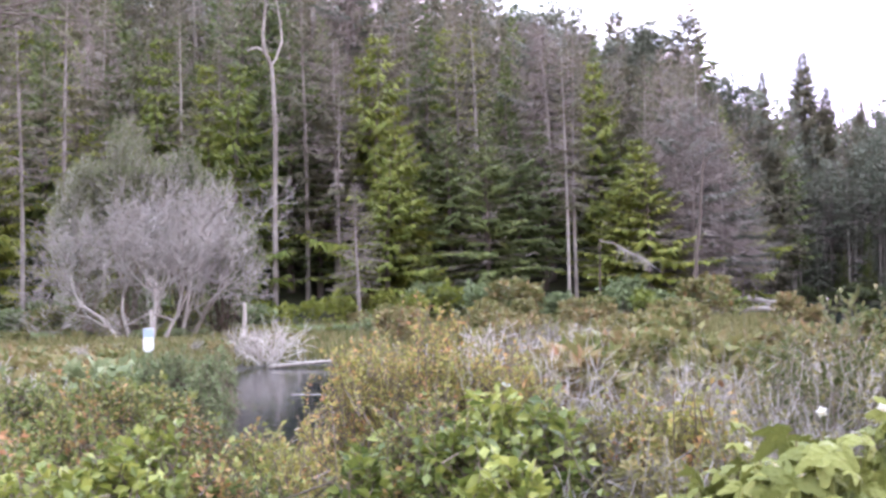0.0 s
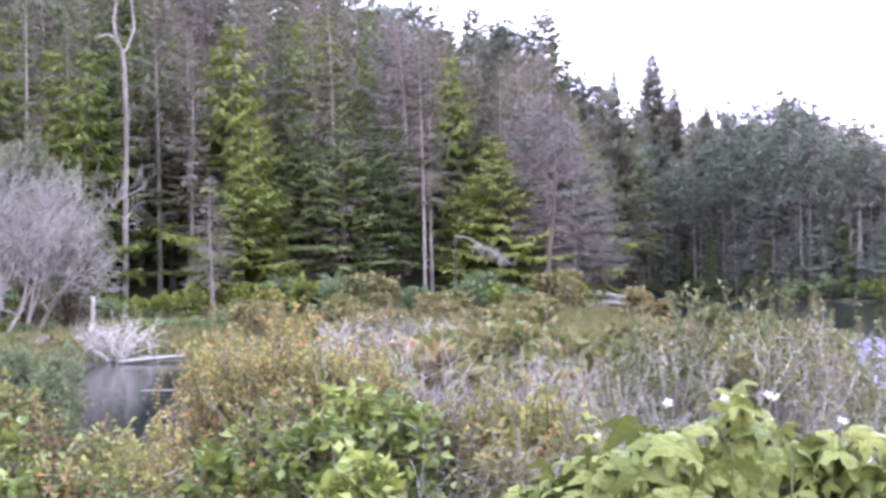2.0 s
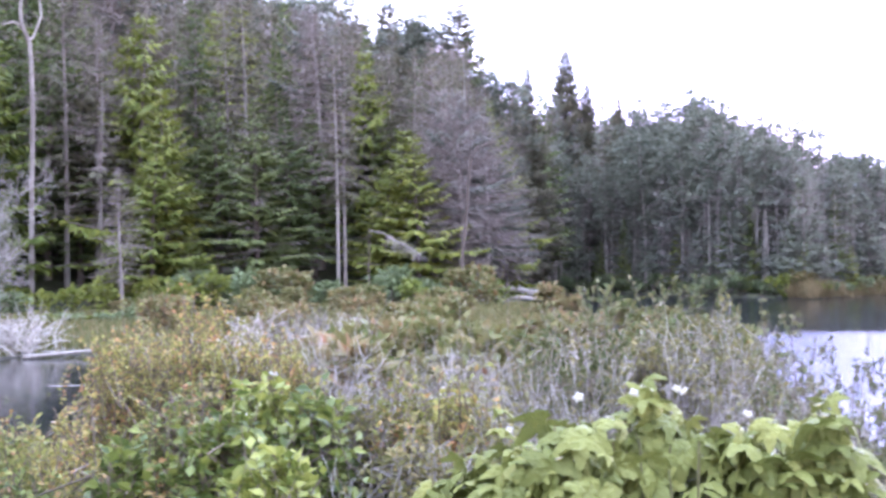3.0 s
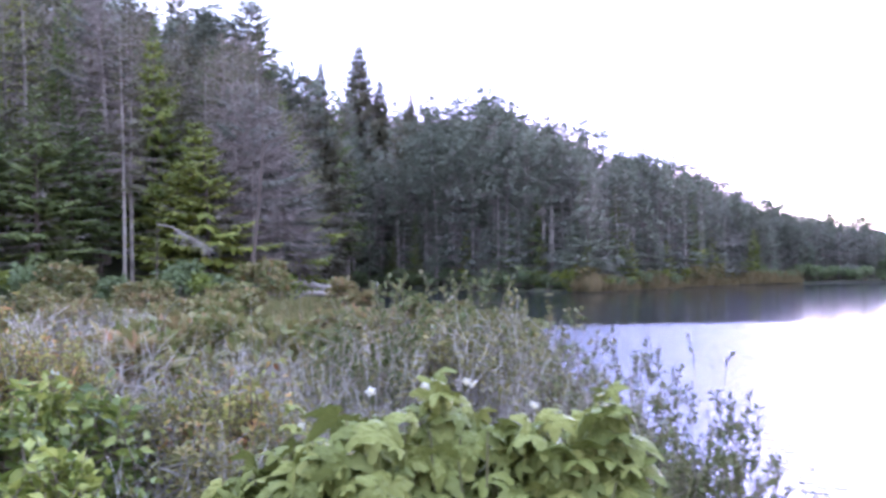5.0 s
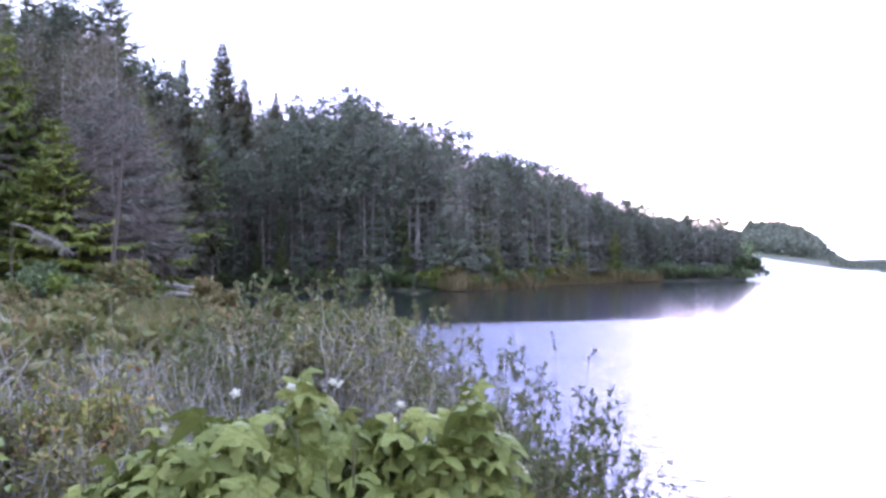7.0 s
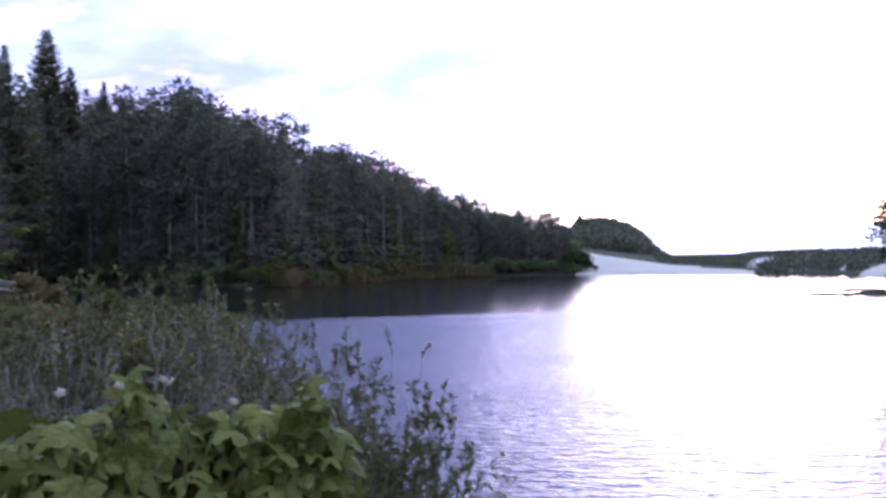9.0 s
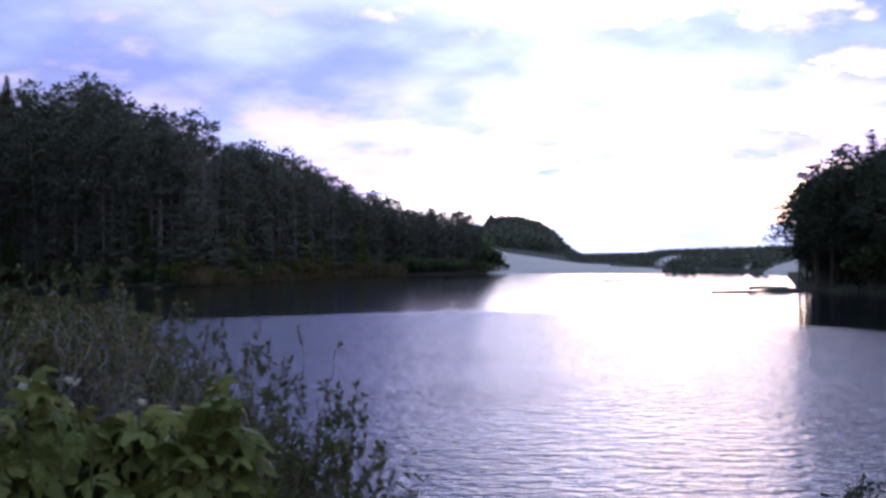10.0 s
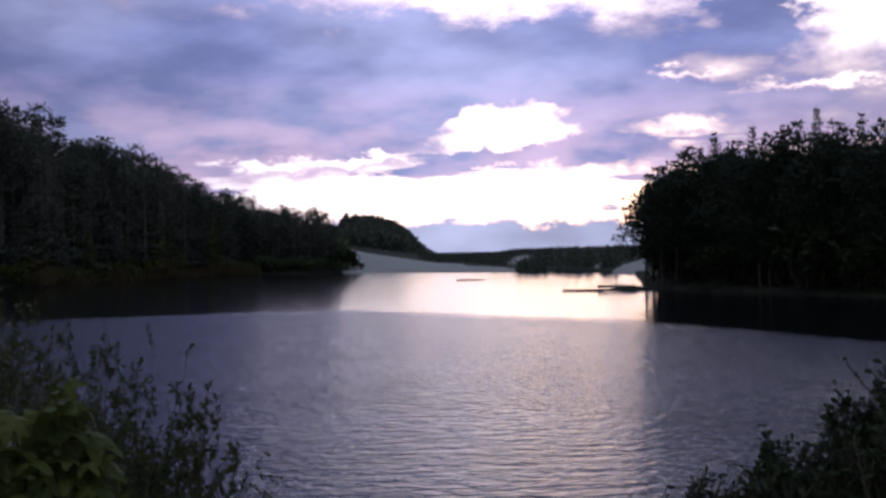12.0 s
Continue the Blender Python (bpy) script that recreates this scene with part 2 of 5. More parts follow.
M_SPRUCE = foliage("spruce_needles", [(0.062, 0.086, 0.03), (0.125, 0.155, 0.05), (0.215, 0.24, 0.074)])
M_SPRUCE_L = foliage("young_spruce_needles", [(0.10, 0.135, 0.028), (0.19, 0.22, 0.042), (0.30, 0.30, 0.065)])
M_SPRUCE_D = foliage("dusky_needles", [(0.085, 0.082, 0.048), (0.145, 0.135, 0.08), (0.205, 0.185, 0.12)])
M_LICHEN_LEAF = foliage("lichened_needles", [(0.09, 0.10, 0.07), (0.14, 0.145, 0.11), (0.20, 0.195, 0.16)])
# greyish far needles, both colours lightened to stand in for veiling glare
M_PINE = foliage("pine_needles", [(0.098, 0.112, 0.078), (0.178, 0.19, 0.136), (0.26, 0.265, 0.198)])
M_SHORE = foliage("veiled_grey_green_needles", [(0.11, 0.126, 0.085), (0.195, 0.21, 0.148), (0.28, 0.29, 0.212)])
# needles of the point: the shade of its backlit side is put into the colour
M_POINT = foliage("shaded_pine_needles", [(0.045, 0.058, 0.036), (0.08, 0.095, 0.056), (0.125, 0.135, 0.085)], through_light=0.15)
M_WILLOW = bark("pale_lichen", (0.13, 0.115, 0.102), (0.33, 0.30, 0.27), 3)
M_DEADTWIG = bark("lichened_twigs", (0.15, 0.122, 0.104), (0.30, 0.26, 0.228), 9)
M_BARK = bark("conifer_bark", (0.09, 0.07, 0.055), (0.24, 0.20, 0.17), 5)
M_BARK_PALE = bark("pale_bark", (0.15, 0.125, 0.105), (0.42, 0.375, 0.33), 4)
M_SILVER = bark("silvered_wood", (0.26, 0.23, 0.20), (0.52, 0.48, 0.43), 8)
M_TWIG = bark("grey_twigs", (0.15, 0.13, 0.115), (0.58, 0.535, 0.49), 15)
M_CANE = bark("green_canes", (0.10, 0.11, 0.04), (0.20, 0.17, 0.08), 15)
M_STEM = bark("brown_stems", (0.085, 0.065, 0.047), (0.22, 0.175, 0.13), 15)
M_HUCK = foliage("huckleberry_leaves", [(0.07, 0.098, 0.028), (0.15, 0.185, 0.05), (0.26, 0.28, 0.08), (0.40, 0.33, 0.13)], patch=0.46, patch_colour=(0.42, 0.21, 0.105))
M_HUCK_Y = foliage("yellowing_leaves", [(0.125, 0.14, 0.038), (0.25, 0.26, 0.065), (0.38, 0.35, 0.095), (0.48, 0.37, 0.14)], patch=0.47, patch_colour=(0.50, 0.25, 0.12))
M_SALAL = foliage("salal_leaves", [(0.05, 0.078, 0.018), (0.125, 0.16, 0.034), (0.26, 0.29, 0.062), (0.40, 0.41, 0.10)], rough=0.4, spec=0.4)
M_THIMBLE = foliage("thimbleberry_leaves", [(0.07, 0.092, 0.024), (0.185, 0.205, 0.05), (0.39, 0.385, 0.11)], rough=0.5, through_light=0.22, spec=0.25, crinkle=0.012)
M_GREY_LEAF = foliage("grey_green_leaves", [(0.11, 0.145, 0.062), (0.19, 0.235, 0.11), (0.27, 0.30, 0.155)])
M_OLIVE = foliage("olive_leaves", [(0.10, 0.12, 0.05), (0.15, 0.17, 0.075), (0.21, 0.22, 0.11)])
M_SHOOT = foliage("shoot_leaves", [(0.05, 0.07, 0.022), (0.10, 0.12, 0.04), (0.17, 0.17, 0.07), (0.23, 0.19, 0.10)])
M_BUSH_DARK = foliage("dull_leaves", [(0.08, 0.09, 0.032), (0.17, 0.17, 0.06), (0.27, 0.24, 0.09), (0.38, 0.30, 0.14)])
M_MARSH = foliage("marsh_leaves", [(0.09, 0.12, 0.035), (0.15, 0.16, 0.05), (0.22, 0.19, 0.08), (0.29, 0.19, 0.10)], patch=0.2)
M_REED = foliage("dry_reed", [(0.15, 0.125, 0.06), (0.24, 0.185, 0.09), (0.19, 0.165, 0.06)])
M_PETAL = plain("white_petals", (0.85, 0.83, 0.8))
M_LITTER = earth("forest_litter", (0.04, 0.04, 0.02), (0.06, 0.07, 0.025), (0.09, 0.08, 0.04))
# dark evergreen leaves, with backlit shade worked into the colour too
M_BANK = foliage("shaded_evergreen_leaves", [(0.03, 0.045, 0.018), (0.06, 0.08, 0.03), (0.10, 0.11, 0.045)], through_light=0.1)
M_SAND = earth("dune_sand", (0.66, 0.61, 0.55), (0.74, 0.69, 0.63), (0.60, 0.55, 0.49), 0.15, bump_d=0.02)
M_MUD = earth("lake_mud", (0.03, 0.027, 0.017), (0.042, 0.038, 0.024), (0.024, 0.02, 0.014))
M_WATER = water_material()
M_WHITE = plain("white_paint", (0.82, 0.83, 0.85), 0.5, 0.05)
M_BLUE = plain("blue_grey_paint", (0.35, 0.45, 0.6), 0.5)


# ---------------------------------------------------------------- mesh helpers
def build(name, chunks, mats, smooth=False):
    """A mesh from chunks of (verts n x 3, faces m x k, material index)."""
    me = bpy.data.meshes.new(name)
    vs, loops, starts, totals, idx, base, at = [], [], [], [], [], 0, 0
    for v, f, mi in chunks:
        v, f = np.asarray(v, float), np.asarray(f, int)
        if len(v) == 0 or len(f) == 0:
            continue
        vs.append(v)
        loops.append((f + base).ravel())
        k = f.shape[1]
        starts.append(at + np.arange(len(f)) * k)
        totals.append(np.full(len(f), k))
        idx.append(np.full(len(f), mi))
        base += len(v)
        at += f.size
    V, L = np.concatenate(vs), np.concatenate(loops)
    S, N, I = np.concatenate(starts), np.concatenate(totals), np.concatenate(idx)
    me.vertices.add(len(V))
    me.vertices.foreach_set("co", V.astype(np.float32).ravel())
    me.loops.add(len(L))
    me.loops.foreach_set("vertex_index", L.astype(np.int32))
    me.polygons.add(len(S))
    me.polygons.foreach_set("loop_start", S.astype(np.int32))
    me.polygons.foreach_set("material_index", I.astype(np.int32))
    me.polygons.foreach_set("use_smooth", np.full(len(S), smooth))
    for m in (mats if isinstance(mats, (list, tuple)) else [mats]):
        me.materials.append(m)
    me.update(calc_edges=True)
    me.validate()
    return me


def part(name, mesh, parent, label=""):
    ob = new(name, mesh)
    ob.parent = parent
    many = name in ("crown", "branchwork", "twig_mass", "foliage", "stalk_mass", "stem_clump", "cane_clump")
    return tagged(ob, label, kind="stuff" if many else "")


def unit(v):
    return v / np.maximum(np.linalg.norm(v, axis=-1, keepdims=True), 1e-9)


def blades(P, D, N, L, W, sag=0.0):
    """Kite-shaped leaves: root, way, face normal, length, width. The tip hangs by sag."""
    D = unit(D)
    S = unit(np.cross(D, N))
    L, W = np.broadcast_to(L, (len(P),))[:, None], np.broadcast_to(W, (len(P),))[:, None]
    mid = P + D * L * 0.45
    tip = P + D * L
    tip = tip - np.array([0, 0, 1.0]) * L * sag
    up = unit(np.cross(S, D)) * W * 0.12
    V = np.stack([P, mid + S * W * 0.5 + up, tip, mid - S * W * 0.5 + up], 1).reshape(-1, 3)
    return V, np.arange(len(P) * 4).reshape(-1, 4)


def sticks(A, B, ra, rb, sides=3):
    """Tapered prisms from A to B."""
    n = len(A)
    D = unit(B - A)
    ref = np.where(np.abs(D[:, 2:3]) > 0.9, np.array([[1.0, 0, 0]]), np.array([[0, 0, 1.0]]))
    U = unit(np.cross(D, ref))
    W = np.cross(D, U)
    a = np.arange(sides) * 2 * np.pi / sides
    ring = U[:, None] * np.cos(a)[None, :, None] + W[:, None] * np.sin(a)[None, :, None]
    ra, rb = np.broadcast_to(ra, (n,))[:, None, None], np.broadcast_to(rb, (n,))[:, None, None]
    V = np.concatenate([A[:, None] + ring * ra, B[:, None] + ring * rb], 1).reshape(-1, 3)
    k = np.arange(sides)
    F = np.stack([k, (k + 1) % sides, sides + (k + 1) % sides, sides + k], 1)
    return V, (F[None] + (np.arange(n) * 2 * sides)[:, None, None]).reshape(-1, 4)


def tube(pts, radii, sides=8):
    """One smooth tube along a line of points, closed at its end."""
    pts, radii = np.asarray(pts, float), np.asarray(radii, float)
    T = unit(np.gradient(pts, axis=0))
    ref = np.array([1.0, 0, 0]) if abs(T[0][2]) > 0.7 else np.array([0, 0, 1.0])
    U = unit(np.cross(T, ref))
    W = np.cross(T, U)
    a = np.arange(sides) * 2 * np.pi / sides
    V = pts[:, None] + (U[:, None] * np.cos(a)[None, :, None] + W[:, None] * np.sin(a)[None, :, None]) * radii[:, None, None]
    k, n = np.arange(sides), len(pts)
    F = np.concatenate([np.stack([i * sides + k, i * sides + (k + 1) % sides, (i + 1) * sides + (k + 1) % sides, (i + 1) * sides + k], 1) for i in range(n - 1)])
    return V.reshape(-1, 3), F


def joined(chunks):
    vs, fs, base = [], [], 0
    for v, f in chunks:
        vs.append(v)
        fs.append(np.asarray(f) + base)
        base += len(v)
    return np.concatenate(vs), np.concatenate(fs)


# ---------------------------------------------------------------- the land
NEAR_AZ = [-180, 14.0, 14.4, 15, 16, 20, 24, 28, 32, 36, 40, 50, 60, 75, 90, 102, 104, 180]
NEAR_D = [112, 112, 112, 88, 62, 40, 30, 20, 12.5, 9, 6.8, 5.2, 4.8, 5.2, 8, 26, 30, 30]
FAR_AZ = [-180, 14.0, 14.4, 15, 18, 22, 25, 28, 31, 34.7, 38, 41.5, 46, 50, 53, 55.2, 55.7, 60, 66, 80, 90, 102, 104, 180]
FAR_D = [112, 112, 112, 140, 146, 128, 111, 101, 114, 132, 138, 138, 132, 124, 116, 104, 66, 58, 52, 44, 36, 28, 28, 28]


def polar(az, d):
    return d * math.sin(radians(az)), d * math.cos(radians(az))


def wave(x, y, k, seed=0.0):
    return np.sin(x * k + seed) * np.cos(y * k * 1.13 + seed * 1.7) + 0.5 * np.sin(x * k * 2.3 + y * k * 1.9 + seed * 2.1)


def land(x, y):
    """Height of the ground, and how far inside the water a place lies."""
    x, y = np.asarray(x, float), np.asarray(y, float)
    d = np.hypot(x, y)
    az = np.degrees(np.arctan2(x, y))
    near, far = np.interp(az, NEAR_AZ, NEAR_D), np.interp(az, FAR_AZ, FAR_D)
    wet = np.minimum(d - near, far - d)
    px, py = polar(-7.3, 27.5)
    ca, sa = math.cos(radians(-7.3)), math.sin(radians(-7.3))
    u, v = (x - px) * ca - (y - py) * sa, (x - px) * sa + (y - py) * ca
    pond = (1 - np.hypot(u / 2.3, v / 10.5)) * 2.3
    wet = np.maximum(wet, pond)
    bx, by = polar(55.2, 65)
    bar = (1 - np.hypot((x - bx) / 3.0, (y - by) / 1.7)) * 1.6
    wet = np.minimum(wet, np.where(bar > -2, -bar, wet))
    base = 0.28 + 0.4 * np.exp(-(d / 7.0) ** 2) + 0.06 * wave(x, y, 0.35) + 0.05 * wave(x, y, 1.1, 2.0)
    d0 = np.interp(az, [-180, -60, 10, 14, 15, 18, 25, 28, 34, 41.5, 42, 55, 57, 66, 102, 140, 180], [40, 70, 73, 100, 142, 148, 113, 104, 136, 144, 400, 400, 66, 54, 34, 30, 40])
    sl = np.interp(az, [-180, -60, -5, 8, 13, 17, 20, 28, 34, 40, 41.5, 42, 55, 57, 66, 180], [0.05, 0.16, 0.20, 0.19, 0.15, 0.1, 0.08, 0.08, 0.05, 0.04, 0.03, 0, 0, 0, 0.03, 0.05])
    rise = np.clip(d - d0, 0, 150) * np.where(az > 30, np.clip((300 - d) / 80, 0, 1), 1)
    sl = np.where(az > 55.6, np.interp(az, [55.6, 57, 66, 90], [0, 0.2, 0.25, 0.1]), sl)
    rise = np.where(az > 55.6, np.minimum(rise, 16), rise)
    hill = sl * rise * (1 + 0.12 * wave(x, y, 0.045)) * np.clip(rise / 12, 0, 1)
    crest = np.interp(az, [41.2, 41.5, 42.5, 43.8, 45.9, 48, 56], [0, 2.75, 2.0, 1.3, 0.2, 0.0, 0.0])
    up = np.clip((d - far - 2) / 46, 0, 1)
    dune = crest * up * up * (3 - 2 * up) * (1 + 0.05 * wave(x, y, 0.08))
    dune = np.where((az > 41.2) & (az < 56), dune, 0)
    hillcap = np.interp(az, [36, 40, 42.3, 43.4, 44.0, 44.6, 45.0, 45.5, 46.2, 48], [2, 7.6, 9.2, 8.8, 7.4, 5.0, 2.8, 1.0, 0.0, 0])
    swell = np.clip((d - 112) / 190, 0, 1)
    dune2 = np.interp(az, [46.5, 48.5, 49.5, 51, 53, 56, 57], [0.1, 0.6, 1.5, 1.6, 1.8, 1.7, 0]) * swell * swell * (3 - 2 * swell) * (1 + 0.10 * wave(x, y, 0.055, 2.0)) * np.clip((700 - d) / 300, 0, 1)
    farhill = hillcap * np.exp(-((d - 430) / 90) ** 2) * (1 + 0.03 * wave(x, y, 0.05, 4))
    z = np.where((az > 42) & (az < 56) & (d > 100), 0.28, base) + hill + dune + dune2 + farhill
    dip = np.clip(-wet / 1.6, 0, 1)
    z = np.where(wet > 0, -np.minimum(1.4, 0.18 * wet) - 0.05, -0.05 + (z + 0.05) * dip)
    return z, wet


def gz(x, y):
    return float(land(x, y)[0])


def make_ground():
    azs = np.concatenate([np.arange(-180, -30, 3.0), np.arange(-30, 40, 0.8), np.arange(40, 48, 0.2), np.arange(48, 57, 0.1), np.arange(57, 75, 0.8), np.arange(75, 180, 3.0)])
    rs = np.concatenate([[0.01, 0.5], np.geomspace(1.0, 60, 80), np.linspace(61, 260, 110), np.geomspace(265, 4000, 50)])
    A, R = np.meshgrid(np.radians(azs), rs)
    X, Y = R * np.sin(A), R * np.cos(A)
    Z, wet = land(X, Y)
    Z = np.where(R > 1500, 0.2, Z)
    n, k = len(azs), len(rs)
    V = np.stack([X, Y, Z], -1).reshape(-1, 3)
    i, j = np.meshgrid(np.arange(k - 1), np.arange(n), indexing="ij")
    j2 = (j + 1) % n
    F = np.stack([i * n + j, (i + 1) * n + j, (i + 1) * n + j2, i * n + j2], -1).reshape(-1, 4)[:, ::-1]
    C = V[F].mean(1)
    az = np.degrees(np.arctan2(C[:, 0], C[:, 1]))
    d = np.hypot(C[:, 0], C[:, 1])
    w = land(C[:, 0], C[:, 1])[1]
    mud = w > -0.6
    patch = wave(C[:, 0], C[:, 1], 0.06, 1.0)
    back = np.interp(az, [46, 48, 49.3], [194, 160, 127])
    rag = 0.2 * wave(C[:, 0], C[:, 1], 0.3, 3.0) + 0.12 * wave(C[:, 0], C[:, 1], 0.09)
    slope = (d < back * (1 + 0.06 * patch)) & (az < 49.6)
    blowout = ((az - 50.0 + rag - (d - 190) * 0.01) / 0.5) ** 2 + ((d - 190) / 45) ** 2 < 1
    blowout |= ((az - 52.9 + 2 * rag) / 0.5) ** 2 + ((d - 290) / 22) ** 2 < 1
    shelf = (az > 54.1 + (d - 105) * 0.022 + 0.5 * rag) & (d < 170) | (((az - 53.75 - (d - 145) * 0.014) / 0.17) ** 2 + ((d - 145) / 22) ** 2 < 1)
    sandy = (az > 41.4) & (az < 55.8) & (d > 100) & (slope | blowout | shelf)
    me = build("ground", [(V, F, 0)], [M_LITTER, M_SAND, M_MUD], True)
    me.polygons.foreach_set("material_index", np.where(sandy, 1, np.where(mud, 2, 0)).astype(np.int32))
    tagged(new("ground", me), "earth bank, marsh and wooded hillside with pale dunes", "ground", kind="structure")


def make_water():
    azs = np.radians(np.linspace(-180, 180, 121)[:-1])
    rs = np.array([0.5, 8, 16, 32, 64, 128, 256, 300])
    A, R = np.meshgrid(azs, rs)
    V = np.stack([R * np.sin(A), R * np.cos(A), 0 * R], -1).reshape(-1, 3)
    n = len(azs)
    i, j = np.meshgrid(np.arange(len(rs) - 1), np.arange(n), indexing="ij")
    F = np.stack([i * n + j, (i + 1) * n + j, (i + 1) * n + (j + 1) % n, i * n + (j + 1) % n], -1).reshape(-1, 4)[:, ::-1]
    tagged(new("water", build("water", [(V, F, 0)], M_WATER, True)), "dark lake water, calm afar and rippled near the bank", "lake", kind="structure")


make_ground()
make_water()


# ---------------------------------------------------------------- conifers
def conifer_parts(rng, h, crown_base, radius, droop=0.35, step=0.6, per=6, gap=0.17, spray=1.0, bare=0.0, trunk_r=None, bend=0.3, ragged=0.25, blunt=0.0, light=False):
    """Trunk, live fronds and dead twigs of one conifer: whorls of boughs, each a flat frond of side sprays. bare: the share of boughs without needles."""
    tr = trunk_r or h * 0.012
    zs = np.linspace(0, h, 14)
    ph = rng.uniform(0, 6.28)
    off = bend * np.sin(zs / h * 3 + ph) * (zs / h)
    ox, oy = off * math.cos(ph), off * math.sin(ph)
    trunk = tube(np.stack([ox, oy, zs - 0.3 * (zs == 0)], 1), np.maximum(tr * (1 - zs / h) ** 0.8 * (1 + 0.35 * np.exp(-zs / 0.4)), 0.015), 8)
    live_P, live_D, live_L, live_N = [], [], [], []
    dA, dB, dr = [], [], []
    dead_P, dead_D, dead_L = [], [], []
    up = np.array([0, 0, 1.0])
    z = crown_base
    while z < h - 0.15:
        t = (z - crown_base) / (h - crown_base)
        prof = (1 - t) ** (0.85 - 0.45 * blunt) * min(1.0, 0.5 + t * 4)
        turn = rng.uniform(0, 6.28)
        for k in range(per):
            az = turn + 2 * np.pi * (k + rng.uniform(-0.3, 0.3)) / per
            ln = max(0.25, radius * prof * rng.uniform(1 - ragged * 2, 1 + ragged * 0.5))
            if rng.random() < 0.07:
                ln *= 1.25
            d0 = np.array([math.cos(az), math.sin(az), 0])
            side = np.array([-d0[1], d0[0], 0])
            rise = 0.55 * t + rng.uniform(-0.12, 0.12) - 0.05
            root = np.array([np.interp(z, zs, ox), np.interp(z, zs, oy), z + rng.uniform(-0.12, 0.12)])

            def along(s):
                s = np.atleast_1d(s)[:, None]
                return root + d0 * ln * s + up * ln * (rise * s - droop * s ** 2 * (1 - 0.6 * t) + 0.2 * s ** 4)
            dead = rng.random() < bare
            bits = 2 if light else 3
            q = along(np.linspace(0, 1, bits))
            if dead or not light:
                dA.append(q[:-1]); dB.append(q[1:]); dr.append(np.linspace(0.012 + 0.008 * ln, 0.006, bits)[:-1])
            n = max(7, int(2 * ln / gap))
            s = 0.14 + 0.86 * (np.arange(n) + rng.random(n)) / n
            sg = np.where(np.arange(n) % 2 == 0, -1.0, 1.0)[:, None]
            P = along(s)
            D = d0 * rng.uniform(0.45, 0.95, (n, 1)) + side * sg * rng.uniform(0.45, 0.95, (n, 1)) + up * rng.uniform(-1.15, 0.12, (n, 1)) * (1.0 if light else 0.6)
            D[-2:] = d0 + up * rng.uniform(-0.1, 0.25, (2, 1))
            L = spray * rng.uniform(0.6, 1.15, n) * (0.24 + 0.30 * np.minimum(ln, 3.2) * (1.05 - s))
            if dead:
                keep = rng.random(n) < 0.8
                dead_P.append(P[keep]); dead_D.append(D[keep] + rng.normal(0, 0.2, D[keep].shape)); dead_L.append(L[keep] * 1.15)
            else:
                live_P.append(P); live_D.append(D); live_L.append(L)
                live_N.append(up + d0 * rng.uniform(-0.2, 0.9, (n, 1)) + rng.normal(0, 0.5 if light else 0.35, (n, 3)))
        z += step * rng.uniform(0.75, 1.25) * (1 - 0.35 * t)
    out = {"trunk": trunk}
    if live_P:
        P, D, L, N = np.concatenate(live_P), np.concatenate(live_D), np.concatenate(live_L), np.concatenate(live_N)
        out["crown"] = blades(P, D, N, L, (0.10 if not light else 0.15) + L * 0.22, 0.25)
    A, B, r = np.concatenate(dA), np.concatenate(dB), np.concatenate(dr)
    out["branches"] = [(*sticks(A, B, r, r * 0.6), 0)]
    if dead_P:
        P, D, L = np.concatenate(dead_P), np.concatenate(dead_D), np.concatenate(dead_L)
        out["branches"].append((*blades(P, D, rng.normal(0, 1, P.shape), L, 0.055 if light else 0.04, 0.15), 0))
    return out


def conifer(name, label, seed, needles, trunk_mat, branch_mat, **kw):
    rng = np.random.default_rng(seed)
    p = conifer_parts(rng, **kw)
    root = tagged(new(name), label, "tree")
    part("trunk", build("trunk", [(*p["trunk"], 0)], trunk_mat, True), root)
    if "crown" in p:
        part("crown", build("crown", [(*p["crown"], 0)], needles), root)
    part("branchwork", build("branchwork", p["branches"], branch_mat), root)
    return root


def stand(ob, az, d, scale=1.0, turn=None, group="", sink=0.1, first=False, wide=1.0, lean=0.0, rng=random):
    """A copy of a thing on the ground at a bearing and distance."""
    x, y = polar(az, d)
    turn = rng.uniform(0, 360) if turn is None else turn
    at = pose(x, y, gz(x, y) - sink, lean, 0, turn)
    size = Vector((scale * wide, scale * wide, scale))
    if first:
        ob.matrix_basis = at @ Matrix.Diagonal((*size, 1))
        return ob
    return copy_thing(ob, at @ Matrix.Diagonal((*(a / b for a, b in zip(size, ob.scale)), 1)))


class Kind:
    """A prototype that is itself planted the first time, and copied after that."""

    every = []

    def __init__(self, ob, h):
        self.ob, self.h, self.used = ob, h, False
        Kind.every.append(self)

    def plant(self, az, d, height, **kw):
        ob = stand(self.ob, az, d, height / self.h, first=not self.used, **kw)
        self.used = True
        return ob


rnd = random.Random(5)
L_SPRUCE = "green spruce with drooping needled boughs on the wooded slope"
L_DUSKY = "old spruce with thin dusky needles and grey lichened twigs"
SPRUCE = [Kind(conifer("spruce_tree", L_SPRUCE, 10 + i, M_SPRUCE, M_BARK, M_DEADTWIG, h=20, crown_base=1.5 + i, radius=4.6, bare=0.1, step=0.72), 20) for i in range(3)]
YOUNG = [Kind(conifer("young_spruce", "young yellow-green spruce with layered boughs at the wood's edge", 20 + i, M_SPRUCE_L, M_BARK, M_DEADTWIG, h=11, crown_base=0.8, radius=3.4, bare=0.03, step=0.8, droop=0.28, per=7), 11) for i in range(2)]
